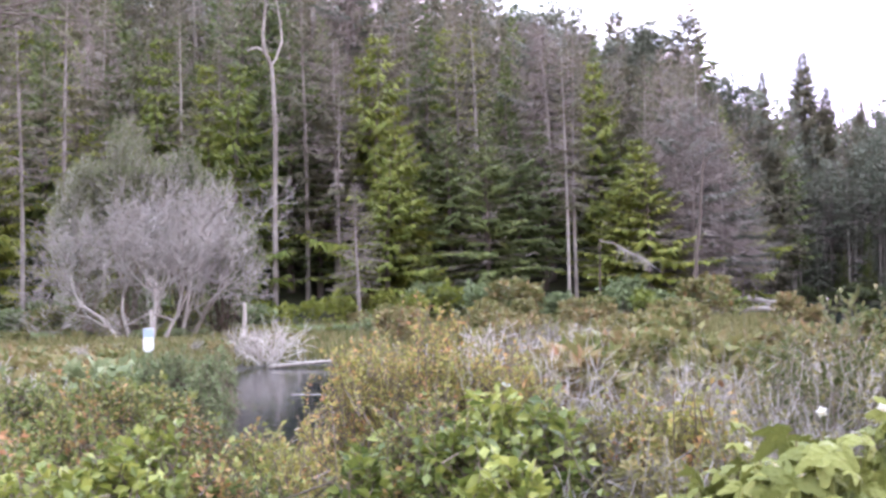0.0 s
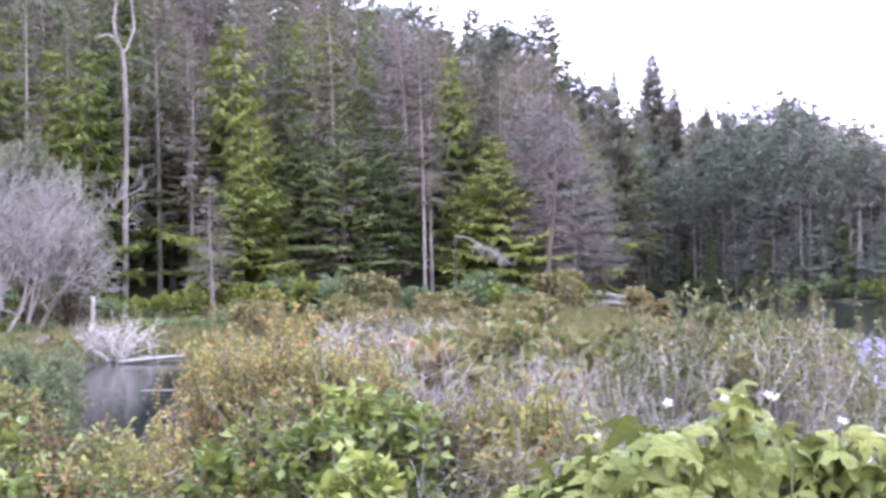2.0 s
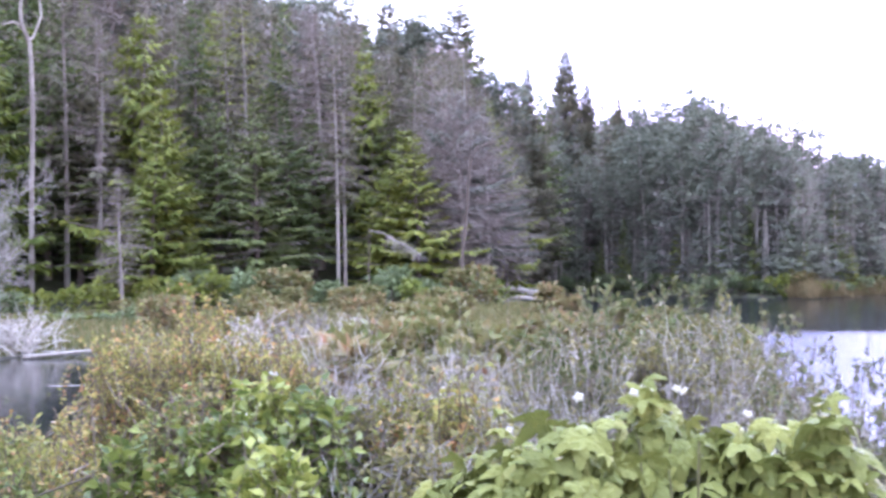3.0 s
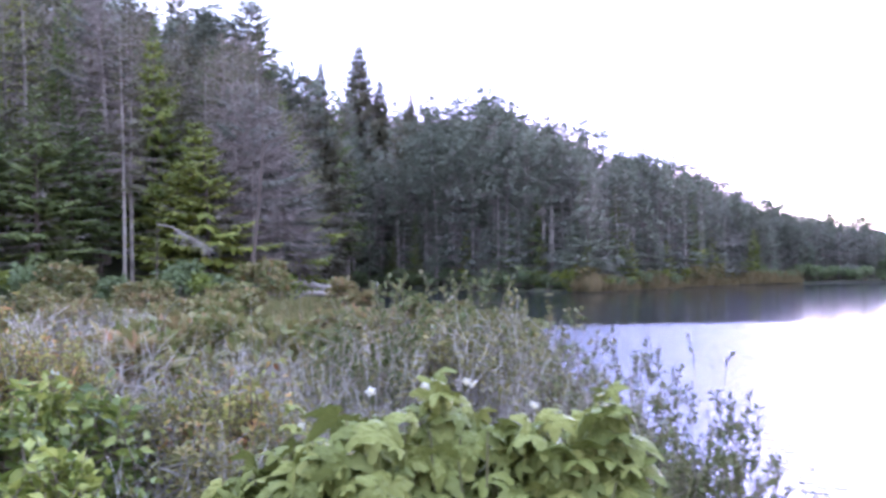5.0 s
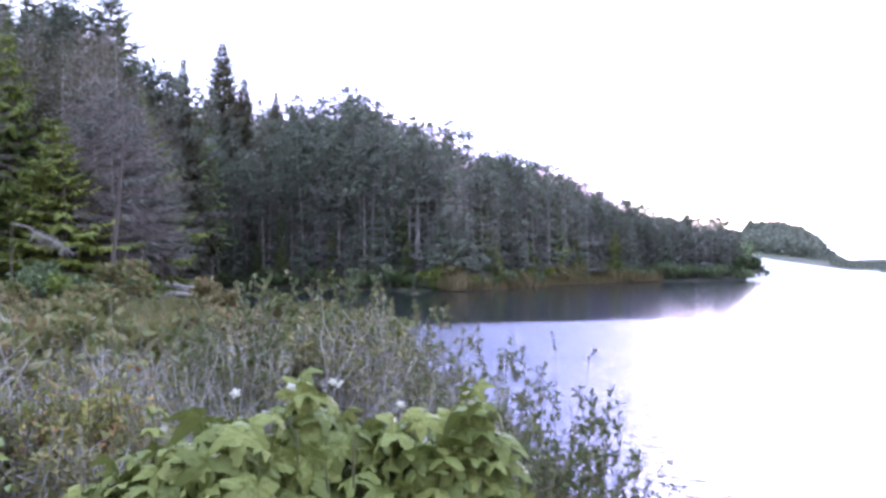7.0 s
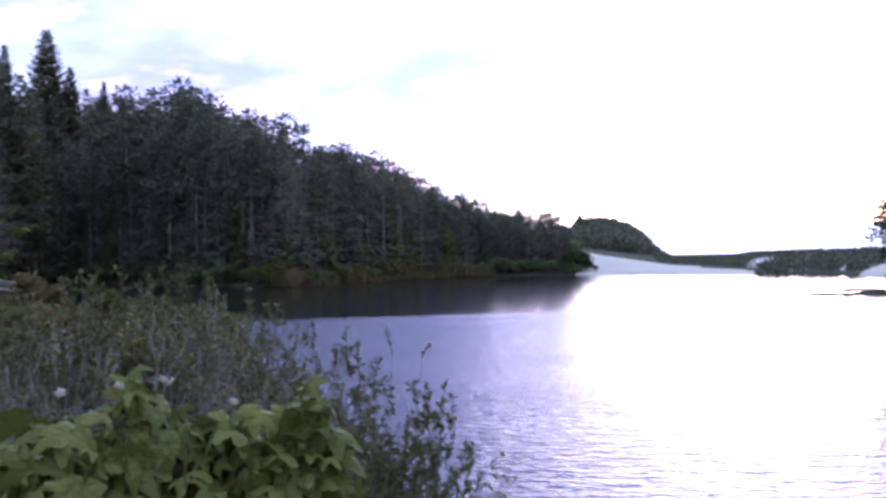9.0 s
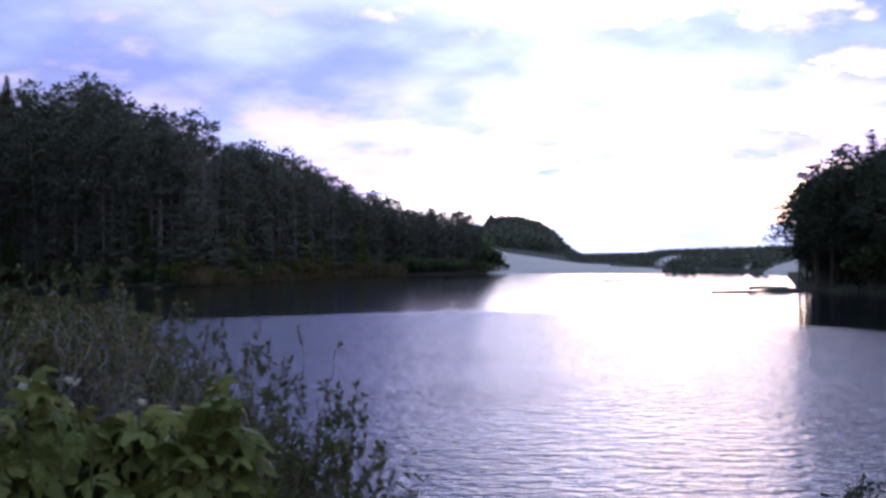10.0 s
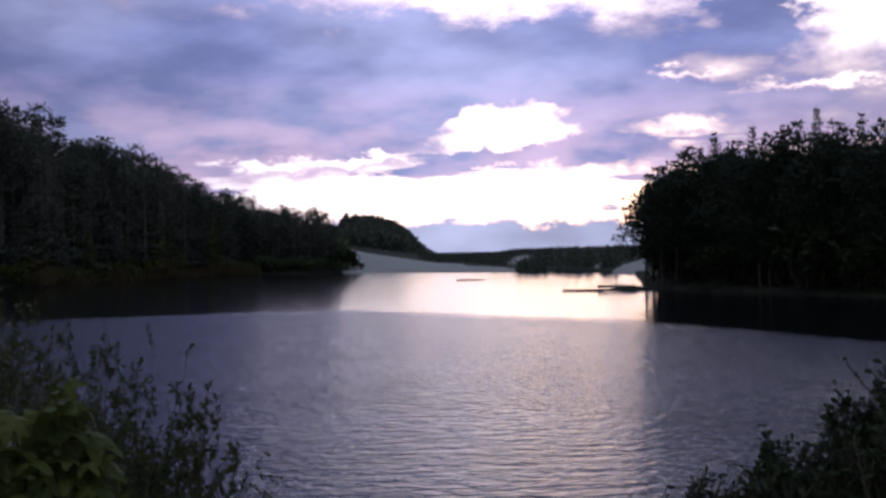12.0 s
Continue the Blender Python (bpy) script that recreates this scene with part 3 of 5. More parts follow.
DUSKY = [Kind(conifer("lichened_spruce", L_DUSKY, 30 + i, M_SPRUCE_D, M_BARK_PALE, M_DEADTWIG, h=21, crown_base=4.5, radius=4.0, bare=0.5, step=0.7, ragged=0.35, blunt=0.6), 21) for i in range(2)]
DEAD = [Kind(conifer("dead_spruce", "dead grey spruce with bare lichened branches", 40 + i, M_SPRUCE_D, M_BARK_PALE, M_DEADTWIG, h=15, crown_base=4, radius=3.0, bare=0.97, step=0.5, ragged=0.4, droop=0.5, blunt=0.5), 15) for i in range(2)]
SPIRE = Kind(conifer("spire_spruce", "tall dense dark spruce standing above the wood", 90, M_SPRUCE_D, M_BARK, M_DEADTWIG, h=26, crown_base=4, radius=6.2, bare=0.06, step=0.55, per=8, ragged=0.2, gap=0.17, blunt=0.22, spray=1.2), 26)
OPEN_SPIRE = Kind(conifer("open_spruce", "tall thin spruce with few ragged boughs against the sky", 93, M_SPRUCE_D, M_BARK, M_DEADTWIG, h=26, crown_base=5, radius=5.0, bare=0.1, step=0.95, per=6, ragged=0.3, gap=0.15, droop=0.2, blunt=0.75, trunk_r=0.3), 26)
FAR_KW = dict(step=0.72, per=6, gap=0.26, spray=1.0, light=True)
FAR_SPRUCE = [Kind(conifer("spruce_tree", L_SPRUCE, 110 + i, M_SPRUCE, M_BARK, M_DEADTWIG, h=20, crown_base=2.0 + i, radius=4.2, bare=0.1, **FAR_KW), 20) for i in range(3)]
SHORE_SPRUCE = [Kind(conifer("shore_spruce", "grey-green spruce with pale lichened boughs on the far shore, needles lightened for glare", 115 + i, M_SHORE, M_BARK_PALE, M_WILLOW, h=18, crown_base=1.5 + i, radius=4.0, bare=0.25, blunt=0.25, **FAR_KW), 18) for i in range(3)]
FAR_TALL = [Kind(conifer("bare_spruce", "thin bare spruce with a pale trunk on the far shore", 150 + i, M_SHORE, M_BARK_PALE, M_DEADTWIG, h=16, crown_base=8, radius=2.4, bare=0.7, ragged=0.45, blunt=0.6, trunk_r=0.16, step=0.9, per=4, gap=0.36, spray=1.2, light=True), 16) for i in range(2)]
FAR_GREY = [Kind(conifer("grey_spruce", "grey half-dead spruce hung with pale lichen", 160 + i, M_LICHEN_LEAF, M_BARK_PALE, M_WILLOW, h=16, crown_base=1.5, radius=3.6, bare=0.55, ragged=0.4, blunt=0.5, **FAR_KW), 16) for i in range(2)]
FAR_DUSKY = [Kind(conifer("lichened_spruce", L_DUSKY, 130 + i, M_SPRUCE_D, M_BARK_PALE, M_DEADTWIG, h=21, crown_base=4.5, radius=3.9, bare=0.45, ragged=0.35, blunt=0.6, **FAR_KW), 21) for i in range(3)]


def pine_parts(rng, h, crown_base, radius, puffs=40, clump=80, blade=0.42, puff=1.05):
    """Trunk, limbs, and needles gathered in flattened puffs at the limbs' ends."""
    zs = np.linspace(0, h * 0.97, 12)
    ph = rng.uniform(0, 6.28)
    off = 0.5 * np.sin(zs / h * 4 + ph) * zs / h
    line = np.stack([off * math.cos(ph), off * math.sin(ph), zs - 0.3 * (zs == 0)], 1)
    trunk = tube(line, np.maximum(h * 0.011 * (1 - zs / h) ** 0.7, 0.03), 7)
    t = np.concatenate([[0.97, 0.9], (np.arange(puffs - 2) + rng.random(puffs - 2)) / puffs * 0.93])
    z = crown_base + (h - crown_base) * t
    r = radius * np.sqrt(np.clip(1 - t ** 2.0, 0.03, 1)) * (0.5 + 0.5 * np.clip(t * 3, 0, 1)) * rng.uniform(0.3, 1.0, puffs)
    r[0] = 0.05
    a = np.arange(puffs) * 2.4 + rng.uniform(-0.5, 0.5, puffs)
    root = np.stack([np.interp(z, zs, line[:, 0]), np.interp(z, zs, line[:, 1]), z - 0.35 * r], 1)
    tip = root + np.stack([np.cos(a) * r, np.sin(a) * r, 0.4 * r], 1)
    limbs = sticks(root, tip, 0.05, 0.025)
    n = clump
    v = unit(rng.normal(0, 1, (puffs * n, 3)) + np.array([0, 0, 0.35]))
    size = np.repeat(puff * rng.uniform(0.7, 1.25, puffs), n)[:, None]
    C = np.repeat(tip, n, 0) + v * size * np.array([1.0, 1.0, 0.6]) * rng.uniform(0.1, 1.0, (puffs * n, 1))
    D = unit(v + np.array([0, 0, 0.2]) + rng.normal(0, 0.35, v.shape))
    L = blade * rng.uniform(0.67, 1.33, len(C))
    return trunk, limbs, blades(C, D, v + rng.normal(0, 0.8, C.shape), L, L * 0.46)


def pine(name, label, seed, needles, trunk_mat, **kw):
    t, l, c = pine_parts(np.random.default_rng(seed), **kw)
    root = tagged(new(name), label, "tree")
    part("trunk", build("trunk", [(*t, 0)], trunk_mat, True), root)
    part("branchwork", build("branchwork", [(*l, 0)], M_DEADTWIG), root)
    part("crown", build("crown", [(*c, 0)], needles), root)
    return root


NEAR_PINE = [Kind(pine("shore_pine", "shore pine with dense clumped crown on the point, needles darkened as backlit", 60 + i, M_POINT, M_BARK, h=14, crown_base=2.6 + i, radius=3.1, puffs=46, clump=50, blade=0.42, puff=0.9), 14) for i in range(3)]
TRUNK_PINE = [Kind(pine("shore_pine", "tall shore pine with a long bare pale trunk", 55 + i, M_PINE, M_BARK_PALE, h=18, crown_base=9.0 + i, radius=2.8, puffs=24), 18) for i in range(2)]
PINE = [Kind(pine("shore_pine", "tall shore pine with bare trunk and dark clumped crown", 50 + i, M_PINE, M_BARK_PALE, h=18, crown_base=5.0 + 1.5 * i, radius=3.2, puffs=54 - 5 * i, clump=80, puff=1.1), 18) for i in range(3)]

# ---------------------------------------------------------------- planting the woods
SKY_AZ = [-40, 2.0, 3.8, 5, 8.4, 10, 11, 12.4, 13.1, 14, 14.8, 16.2, 17.1, 18.6, 19.9, 21.0, 22.2, 24.0, 25.2, 27.6, 28.1, 30.0, 31.5, 32.6, 34, 36, 38, 40, 41, 42]
SKY_EL = [20, 15.5, 13.4, 12.9, 12.6, 11.4, 11.3, 11.4, 9.7, 9.2, 8.8, 8.2, 8.3, 7.8, 7.2, 7.2, 7.4, 7.4, 6.7, 6.3, 5.4, 5.15, 4.9, 4.4, 3.75, 2.95, 2.3, 1.9, 1.5, 1.2]


def allowed(az, d, el=None):
    x, y = polar(az, d)
    e = np.interp(az, SKY_AZ, SKY_EL) if el is None else el
    return EYE + d * math.tan(radians(e)) - gz(x, y)


def wood(kinds, az, d, top, group, **kw):
    """A tree of one of these kinds, not taller than its species grows there."""
    h = min(top, allowed(az, d) * (rnd.uniform(0.9, 1.03) if az < 15.5 and d > 118 else rnd.uniform(0.84, 1.0)))
    if h > 2.5:
        rnd.choice(kinds).plant(az, d, h, group=group, rng=rnd, **kw)


G_LEFT, G_SHORE, G_RIGHT = "trees of the hillside wood", "trees along the far shore", "trees on the point"
# hillside wood, from its edge up the slope
for az, d, h, kinds in ((2.2, 78, 13.5, SPRUCE[:1]), (3.6, 80, 12.5, SPRUCE[1:2]), (0.4, 80, 13, SPRUCE[2:]), (-2.6, 76, 10.5, YOUNG), (-3.4, 84, 17, YOUNG), (-6.9, 88, 18, SPRUCE),
                        (-11.0, 84, 16, YOUNG), (-12.6, 90, 19, SPRUCE), (-9.4, 90, 22, SPRUCE), (9.0, 84, 11, YOUNG), (7.6, 86, 12.5, SPRUCE),
                        (-9.7, 80, 17, YOUNG), (-10.9, 78, 12.5, YOUNG), (-13.4, 83, 18, YOUNG), (-7.2, 84, 20, SPRUCE), (-2.0, 79, 14, YOUNG), (-3.1, 82, 19, YOUNG), (9.8, 80, 11, YOUNG), (8.3, 81, 8.5, YOUNG), (-16.8, 80, 15, YOUNG), (-5.8, 83, 13, SPRUCE),
                        (-15.5, 82, 16, SPRUCE), (-18.3, 84, 18, SPRUCE), (-20.4, 80, 14, YOUNG), (4.9, 84, 12, SPRUCE), (-0.9, 76, 5.0, YOUNG), (-4.6, 75, 4.0, YOUNG), (3.4, 77, 5, SPRUCE), (11.8, 92, 9, SPRUCE),
                        (8.2, 88, 16, DUSKY), (12.8, 92, 12, DUSKY), (13.6, 96, 11, DUSKY), (14.2, 100, 9, DUSKY), (-5.0, 82, 18, DUSKY), (6.2, 92, 20, DUSKY)):
    stop = allowed(az, d) * 0.98
    rnd.choice(kinds).plant(az, d, min(h, stop), group=G_LEFT, rng=rnd, wide=1.45 if h < 14 else 1.1)
for i in range(60):
    az = -27 + 41 * (i + rnd.random()) / 60
    wood((FAR_SPRUCE if i % 3 else SPRUCE) + (FAR_DUSKY if i % 2 else DUSKY) if rnd.random() < 0.75 else YOUNG, az, rnd.uniform(86, 104), rnd.uniform(14, 22), G_LEFT)
for i in range(50):
    az = -27 + 42 * (i + rnd.random()) / 50
    wood(FAR_DUSKY + FAR_DUSKY + FAR_SPRUCE[:2], az, rnd.uniform(104, 120), 25, G_LEFT)
for i in range(70):
    az = -27 + 43.0 * (i + rnd.random()) / 70
    wood(FAR_DUSKY * 3 + FAR_SPRUCE[:2] + PINE, az, rnd.uniform(120, 150), 30, G_LEFT)
for i in range(64):
    az = -26 + 41 * (i + rnd.random()) / 64
    d = rnd.uniform(150, 168)
    rnd.choice(FAR_SPRUCE).plant(az, d, allowed(az, d) * rnd.uniform(0.86, 0.96), group=G_LEFT, rng=rnd, wide=1.15)
# the trees that stand up along the skyline of the slope
for az, d, el, kind, wide in ((3.8, 131, 13.4, PINE[0], 1.2), (5.4, 130, 13.6, PINE[1], 1.3), (6.9, 128, 13.6, DUSKY[0], 1.1), (8.5, 130, 13.7, OPEN_SPIRE, 0.8), (9.7, 127, 12.2, PINE[0], 1.4), (10.2, 128, 12.3, PINE[2], 1.3),
                              (11.96, 126, 13.5, OPEN_SPIRE, 1.15), (12.3, 124, 11.4, FAR_SPRUCE[0], 1.2), (12.9, 124, 10.5, FAR_SPRUCE[1], 1.1), (13.7, 123, 9.8, PINE[0], 1.2), (14.5, 122, 9.4, FAR_DUSKY[0], 1.1),
                              (15.23, 128, 10.0, SPIRE, 0.6), (15.8, 140, 8.8, FAR_SPRUCE[2], 1.1)):
    kind.plant(az, d, allowed(az, d, el), group=G_LEFT, rng=rnd, wide=wide)
# far shore
for az, el, kind, wide in ((17.07, 10.75, SPIRE, 0.95), (17.97, 9.1, SPIRE, 0.7), (16.5, 8.6, SHORE_SPRUCE[0], 0.9), (18.6, 8.2, SHORE_SPRUCE[1], 0.8), (19.48, 8.5, SPIRE, 0.55), (20.35, 8.15, PINE[0], 1.0), (21.05, 7.6, PINE[2], 1.0), (21.6, 8.15, SHORE_SPRUCE[2], 0.7),
                          (22.7, 8.45, PINE[1], 1.3), (23.4, 8.1, PINE[0], 1.3), (24.2, 7.8, PINE[0], 1.2), (25.0, 7.2, PINE[2], 1.2), (25.9, 7.1, PINE[1], 1.2), (26.75, 7.1, SHORE_SPRUCE[1], 0.9), (27.6, 6.95, PINE[0], 1.1), (28.5, 5.7, PINE[1], 1.1),
                          (29.2, 5.4, PINE[2], 1.1), (29.9, 5.45, PINE[0], 1.3), (30.6, 5.5, PINE[1], 1.3), (31.85, 5.2, PINE[0], 1.0), (32.8, 4.57, PINE[1], 1.1), (33.5, 4.22, PINE[0], 1.2), (34.0, 3.97, SHORE_SPRUCE[0], 0.9), (34.6, 3.62, PINE[2], 1.3), (35.1, 3.42, SHORE_SPRUCE[1], 0.9),
                          (36.0, 3.17, PINE[0], 1.4), (36.7, 2.92, PINE[1], 1.4), (37.3, 2.97, SHORE_SPRUCE[2], 0.9), (38.5, 2.37, PINE[2], 1.5), (39.2, 2.22, PINE[0], 1.5), (40.0, 2.22, PINE[1], 1.6), (40.5, 2.07, PINE[0], 1.5), (40.95, 1.4, PINE[2], 1.4)):
    d = float(np.interp(az, FAR_AZ, FAR_D)) + (rnd.uniform(10, 16) if az < 40.8 else 6)
    kind.plant(az, d, allowed(az, d, el), group=G_SHORE, rng=rnd, wide=wide)


def shore(n, a, b, lo, hi, kinds, top, **kw):
    """Trees spread along the far shore between two bearings, lo to hi metres behind the water's edge."""
    for i in range(n):
        az = a + (b - a) * (i + rnd.random()) / n
        wood(kinds, az, float(np.interp(az, FAR_AZ, FAR_D)) + rnd.uniform(lo, hi), rnd.uniform(*top), G_SHORE, **kw)


shore(50, 15.4, 41.0, 4, 10, TRUNK_PINE, (13, 19))
shore(26, 17.0, 34.0, 2.5, 6, SHORE_SPRUCE + FAR_SPRUCE[:1], (6, 11))
shore(96, 15.2, 41.2, 9, 32, PINE + FAR_DUSKY[:1] + SHORE_SPRUCE, (20, 24))
shore(60, 26, 41.3, 3, 14, SHORE_SPRUCE + FAR_GREY, (6, 9), wide=1.3)
shore(60, 15.5, 41.2, 22, 40, SHORE_SPRUCE + FAR_SPRUCE[:1], (24, 26), wide=1.3)
shore(30, 17, 41, 3, 8, FAR_GREY, (7, 14), wide=1.2)
shore(26, 27, 41.2, 4, 12, FAR_GREY, (5, 6.5), wide=1.6)
shore(40, 15.4, 34, 2.5, 5, FAR_TALL, (12, 18))
shore(12, 18, 36, 2.5, 4, YOUNG + SPRUCE[:1], (4, 8))
GREY = [Kind(conifer("grey_spruce", "broad half-dead spruce hung with pale grey lichen", 170 + i, M_LICHEN_LEAF, M_BARK_PALE, M_DEADTWIG, h=16, crown_base=3.0, radius=4.4, bare=0.82, ragged=0.4, blunt=0.7, step=0.42, per=7, droop=0.25), 16) for i in range(2)]
for i, (az, d, h) in enumerate(((11.9, 81, 14.5), (13.1, 84, 13.3), (11.2, 84, 15), (14.0, 90, 10.5), (12.6, 88, 14.5), (4.9, 88, 21), (-4.2, 92, 24))):
    GREY[i % 2].plant(az, d, min(h, allowed(az, d)), group=G_LEFT, rng=rnd, wide=1.15)
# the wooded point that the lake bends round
POINT_SPRUCE = [Kind(conifer("dark_spruce", "pointed spruce on the wooded point, needles darkened as backlit", 180 + i, M_POINT, M_BARK, M_BARK, h=18, crown_base=2.0, radius=4.0, bare=0.1, **FAR_KW), 18) for i in range(2)]
P_AZ, P_EL = [54.4, 55.0, 56.3, 58.1, 59.2, 60.7, 63.6, 65, 67, 80], [1.0, 1.8, 3.4, 4.3, 4.6, 4.8, 5.3, 5.2, 5.2, 6.8]
for i in range(120):
    az = 56.5 + 26.3 * ((i + rnd.random()) / 120) ** 1.2
    f = float(np.interp(az, FAR_AZ, FAR_D))
    d = f + (rnd.uniform(2, 6) if i % 2 else rnd.uniform(6, 20))
    el = float(np.interp(az, P_AZ, P_EL)) * rnd.uniform(0.72, 1.0)
    rnd.choice(NEAR_PINE if d - f < 8 else POINT_SPRUCE + NEAR_PINE[:1]).plant(az, d, allowed(az, d, el), group=G_RIGHT, rng=rnd, wide=1.15)
for i in range(36):
    az = 57 + 17 * (i + rnd.random()) / 36
    d = float(np.interp(az, FAR_AZ, FAR_D)) + rnd.uniform(9, 22)
    NEAR_PINE[i % 3].plant(az, d, allowed(az, d, float(np.interp(az, P_AZ, P_EL)) * rnd.uniform(0.70, 0.90)), group=G_RIGHT, rng=rnd, wide=1.25)
for i, (az, el, kind, wide) in enumerate(((56.4, 3.8, NEAR_PINE[0], 1.2), (57.0, 4.0, NEAR_PINE[1], 1.2), (57.8, 4.7, NEAR_PINE[2], 1.1), (58.4, 4.8, POINT_SPRUCE[0], 1.0), (59.13, 5.5, POINT_SPRUCE[1], 1.0), (60.0, 4.9, NEAR_PINE[0], 1.1), (60.72, 5.7, POINT_SPRUCE[0], 1.0), (61.5, 5.1, NEAR_PINE[1], 1.1),
                                          (62.1, 5.7, POINT_SPRUCE[1], 0.95), (62.8, 5.6, NEAR_PINE[2], 1.1), (63.6, 6.4, POINT_SPRUCE[0], 1.0), (64.4, 5.6, NEAR_PINE[0], 1.2), (65.4, 6.1, POINT_SPRUCE[1], 1.0), (66.5, 5.5, NEAR_PINE[1], 1.2))):
    d = float(np.interp(az, FAR_AZ, FAR_D)) + 5 + 3 * (i % 3)
    kind.plant(az, d, allowed(az, d, el), group=G_RIGHT, rng=rnd, wide=wide)
for az, d, el, wide in ((55.75, 66.5, 2.4, 1.5), (56.1, 68, 3.0, 1.4), (56.5, 65, 3.3, 1.2), (57.2, 64.5, 3.6, 1.2)):
    NEAR_PINE[2].plant(az, d, allowed(az, d, el), group=G_RIGHT, rng=rnd, wide=wide)


def far_woods():
    rng = np.random.default_rng(77)
    az = np.concatenate([rng.triangular(38.5, 43.5, 46.2, 1500), rng.uniform(45.2, 57.5, 2600)])
    d = np.concatenate([rng.uniform(300, 520, 1500), 118 + 282 * rng.random(2600) ** 1.3])
    x, y = d * np.sin(np.radians(az)), d * np.cos(np.radians(az))
    z = land(x, y)[0]
    rag = 0.2 * wave(x, y, 0.3, 3.0) + 0.12 * wave(x, y, 0.09)
    bare = (((az - 50.0 + rag - (d - 190) * 0.01) / 0.55) ** 2 + ((d - 182) / 55) ** 2 < 1) | (((az - 52.9 + 2 * rag) / 0.5) ** 2 + ((d - 290) / 22) ** 2 < 1)
    bare |= (az > 54.05 + (d - 105) * 0.022 + 0.5 * rag) & (d < 174) | (((az - 53.75 - (d - 145) * 0.014) / 0.2) ** 2 + ((d - 142) / 28) ** 2 < 1)
    bare |= (az < 49.6) & (d < np.interp(az, [46, 48, 49.3], [196, 166, 132]))
    x, y, z, az, d = x[~bare], y[~bare], z[~bare], az[~bare], d[~bare]
    h = rng.uniform(1.8, 4.4, len(x)) * np.interp(az, [44.2, 45.9], [1.0, 0.22])
    n = 24
    t = rng.random((len(x), n))
    r = 0.32 * h[:, None] * (1 - t ** 1.5) * np.sqrt(rng.random(t.shape))
    a = rng.uniform(0, 6.28, t.shape)
    P = np.stack([x[:, None] + r * np.cos(a), y[:, None] + r * np.sin(a), z[:, None] + h[:, None] * (0.1 + 0.9 * t)], -1).reshape(-1, 3)
    D = rng.normal(0, 1, P.shape) + np.array([0, 0, 0.5])
    L = np.repeat(np.clip(h, 0.7, 3.0) * 0.36, n) * rng.uniform(0.7, 1.3, len(P))
    tagged(new("far_woods", build("far_woods", [(*blades(P, D, rng.normal(0, 1, P.shape), L, L * 0.6), 0)], M_PINE)), "dark low pine woods on far hills behind the dunes", "woods", kind="stuff")


far_woods()


# ---------------------------------------------------------------- shrubs
def grow(rng, base, way, length, radius, levels, kids, spread, lift=0.1, shrink=0.68, wiggle=0.18):
    """Forking limbs: arrays of stick ends and radii, level by level."""
    A, B, Ra, Rb = [], [], [], []
    base, way = np.asarray(base, float), unit(np.asarray(way, float))
    length, radius = np.broadcast_to(length, (len(base),)).copy(), np.broadcast_to(radius, (len(base),)).copy()
    for lv in range(levels):
        segs, p, w = [base], base, way
        for s in range(3):
            w = unit(w + rng.normal(0, wiggle, w.shape) + np.array([0, 0, lift * 0.4]))
            q = p + w * (length / 3)[:, None]
            A.append(p); B.append(q)
            Ra.append(radius * (1 - 0.13 * s)); Rb.append(radius * (1 - 0.13 * (s + 1)))
            segs.append(q)
            p = q
        pts = np.stack(segs, 1)
        k = np.repeat(np.arange(len(base)), kids)
        t = rng.uniform(0.9, 3.0, len(k))
        t[::kids] = 3.0
        i = np.minimum(t.astype(int), 2)
        f = (t - i)[:, None]
        base2 = pts[k, i] * (1 - f) + pts[k, i + 1] * f
        way2 = unit(w[k] + rng.normal(0, spread, (len(k), 3)) + np.array([0, 0, lift]))
        length = length[k] * shrink * rng.uniform(0.7, 1.2, len(k))
        radius = radius[k] * 0.58
        base, way = base2, way2
    return np.concatenate(A), np.concatenate(B), np.concatenate(Ra), np.concatenate(Rb)


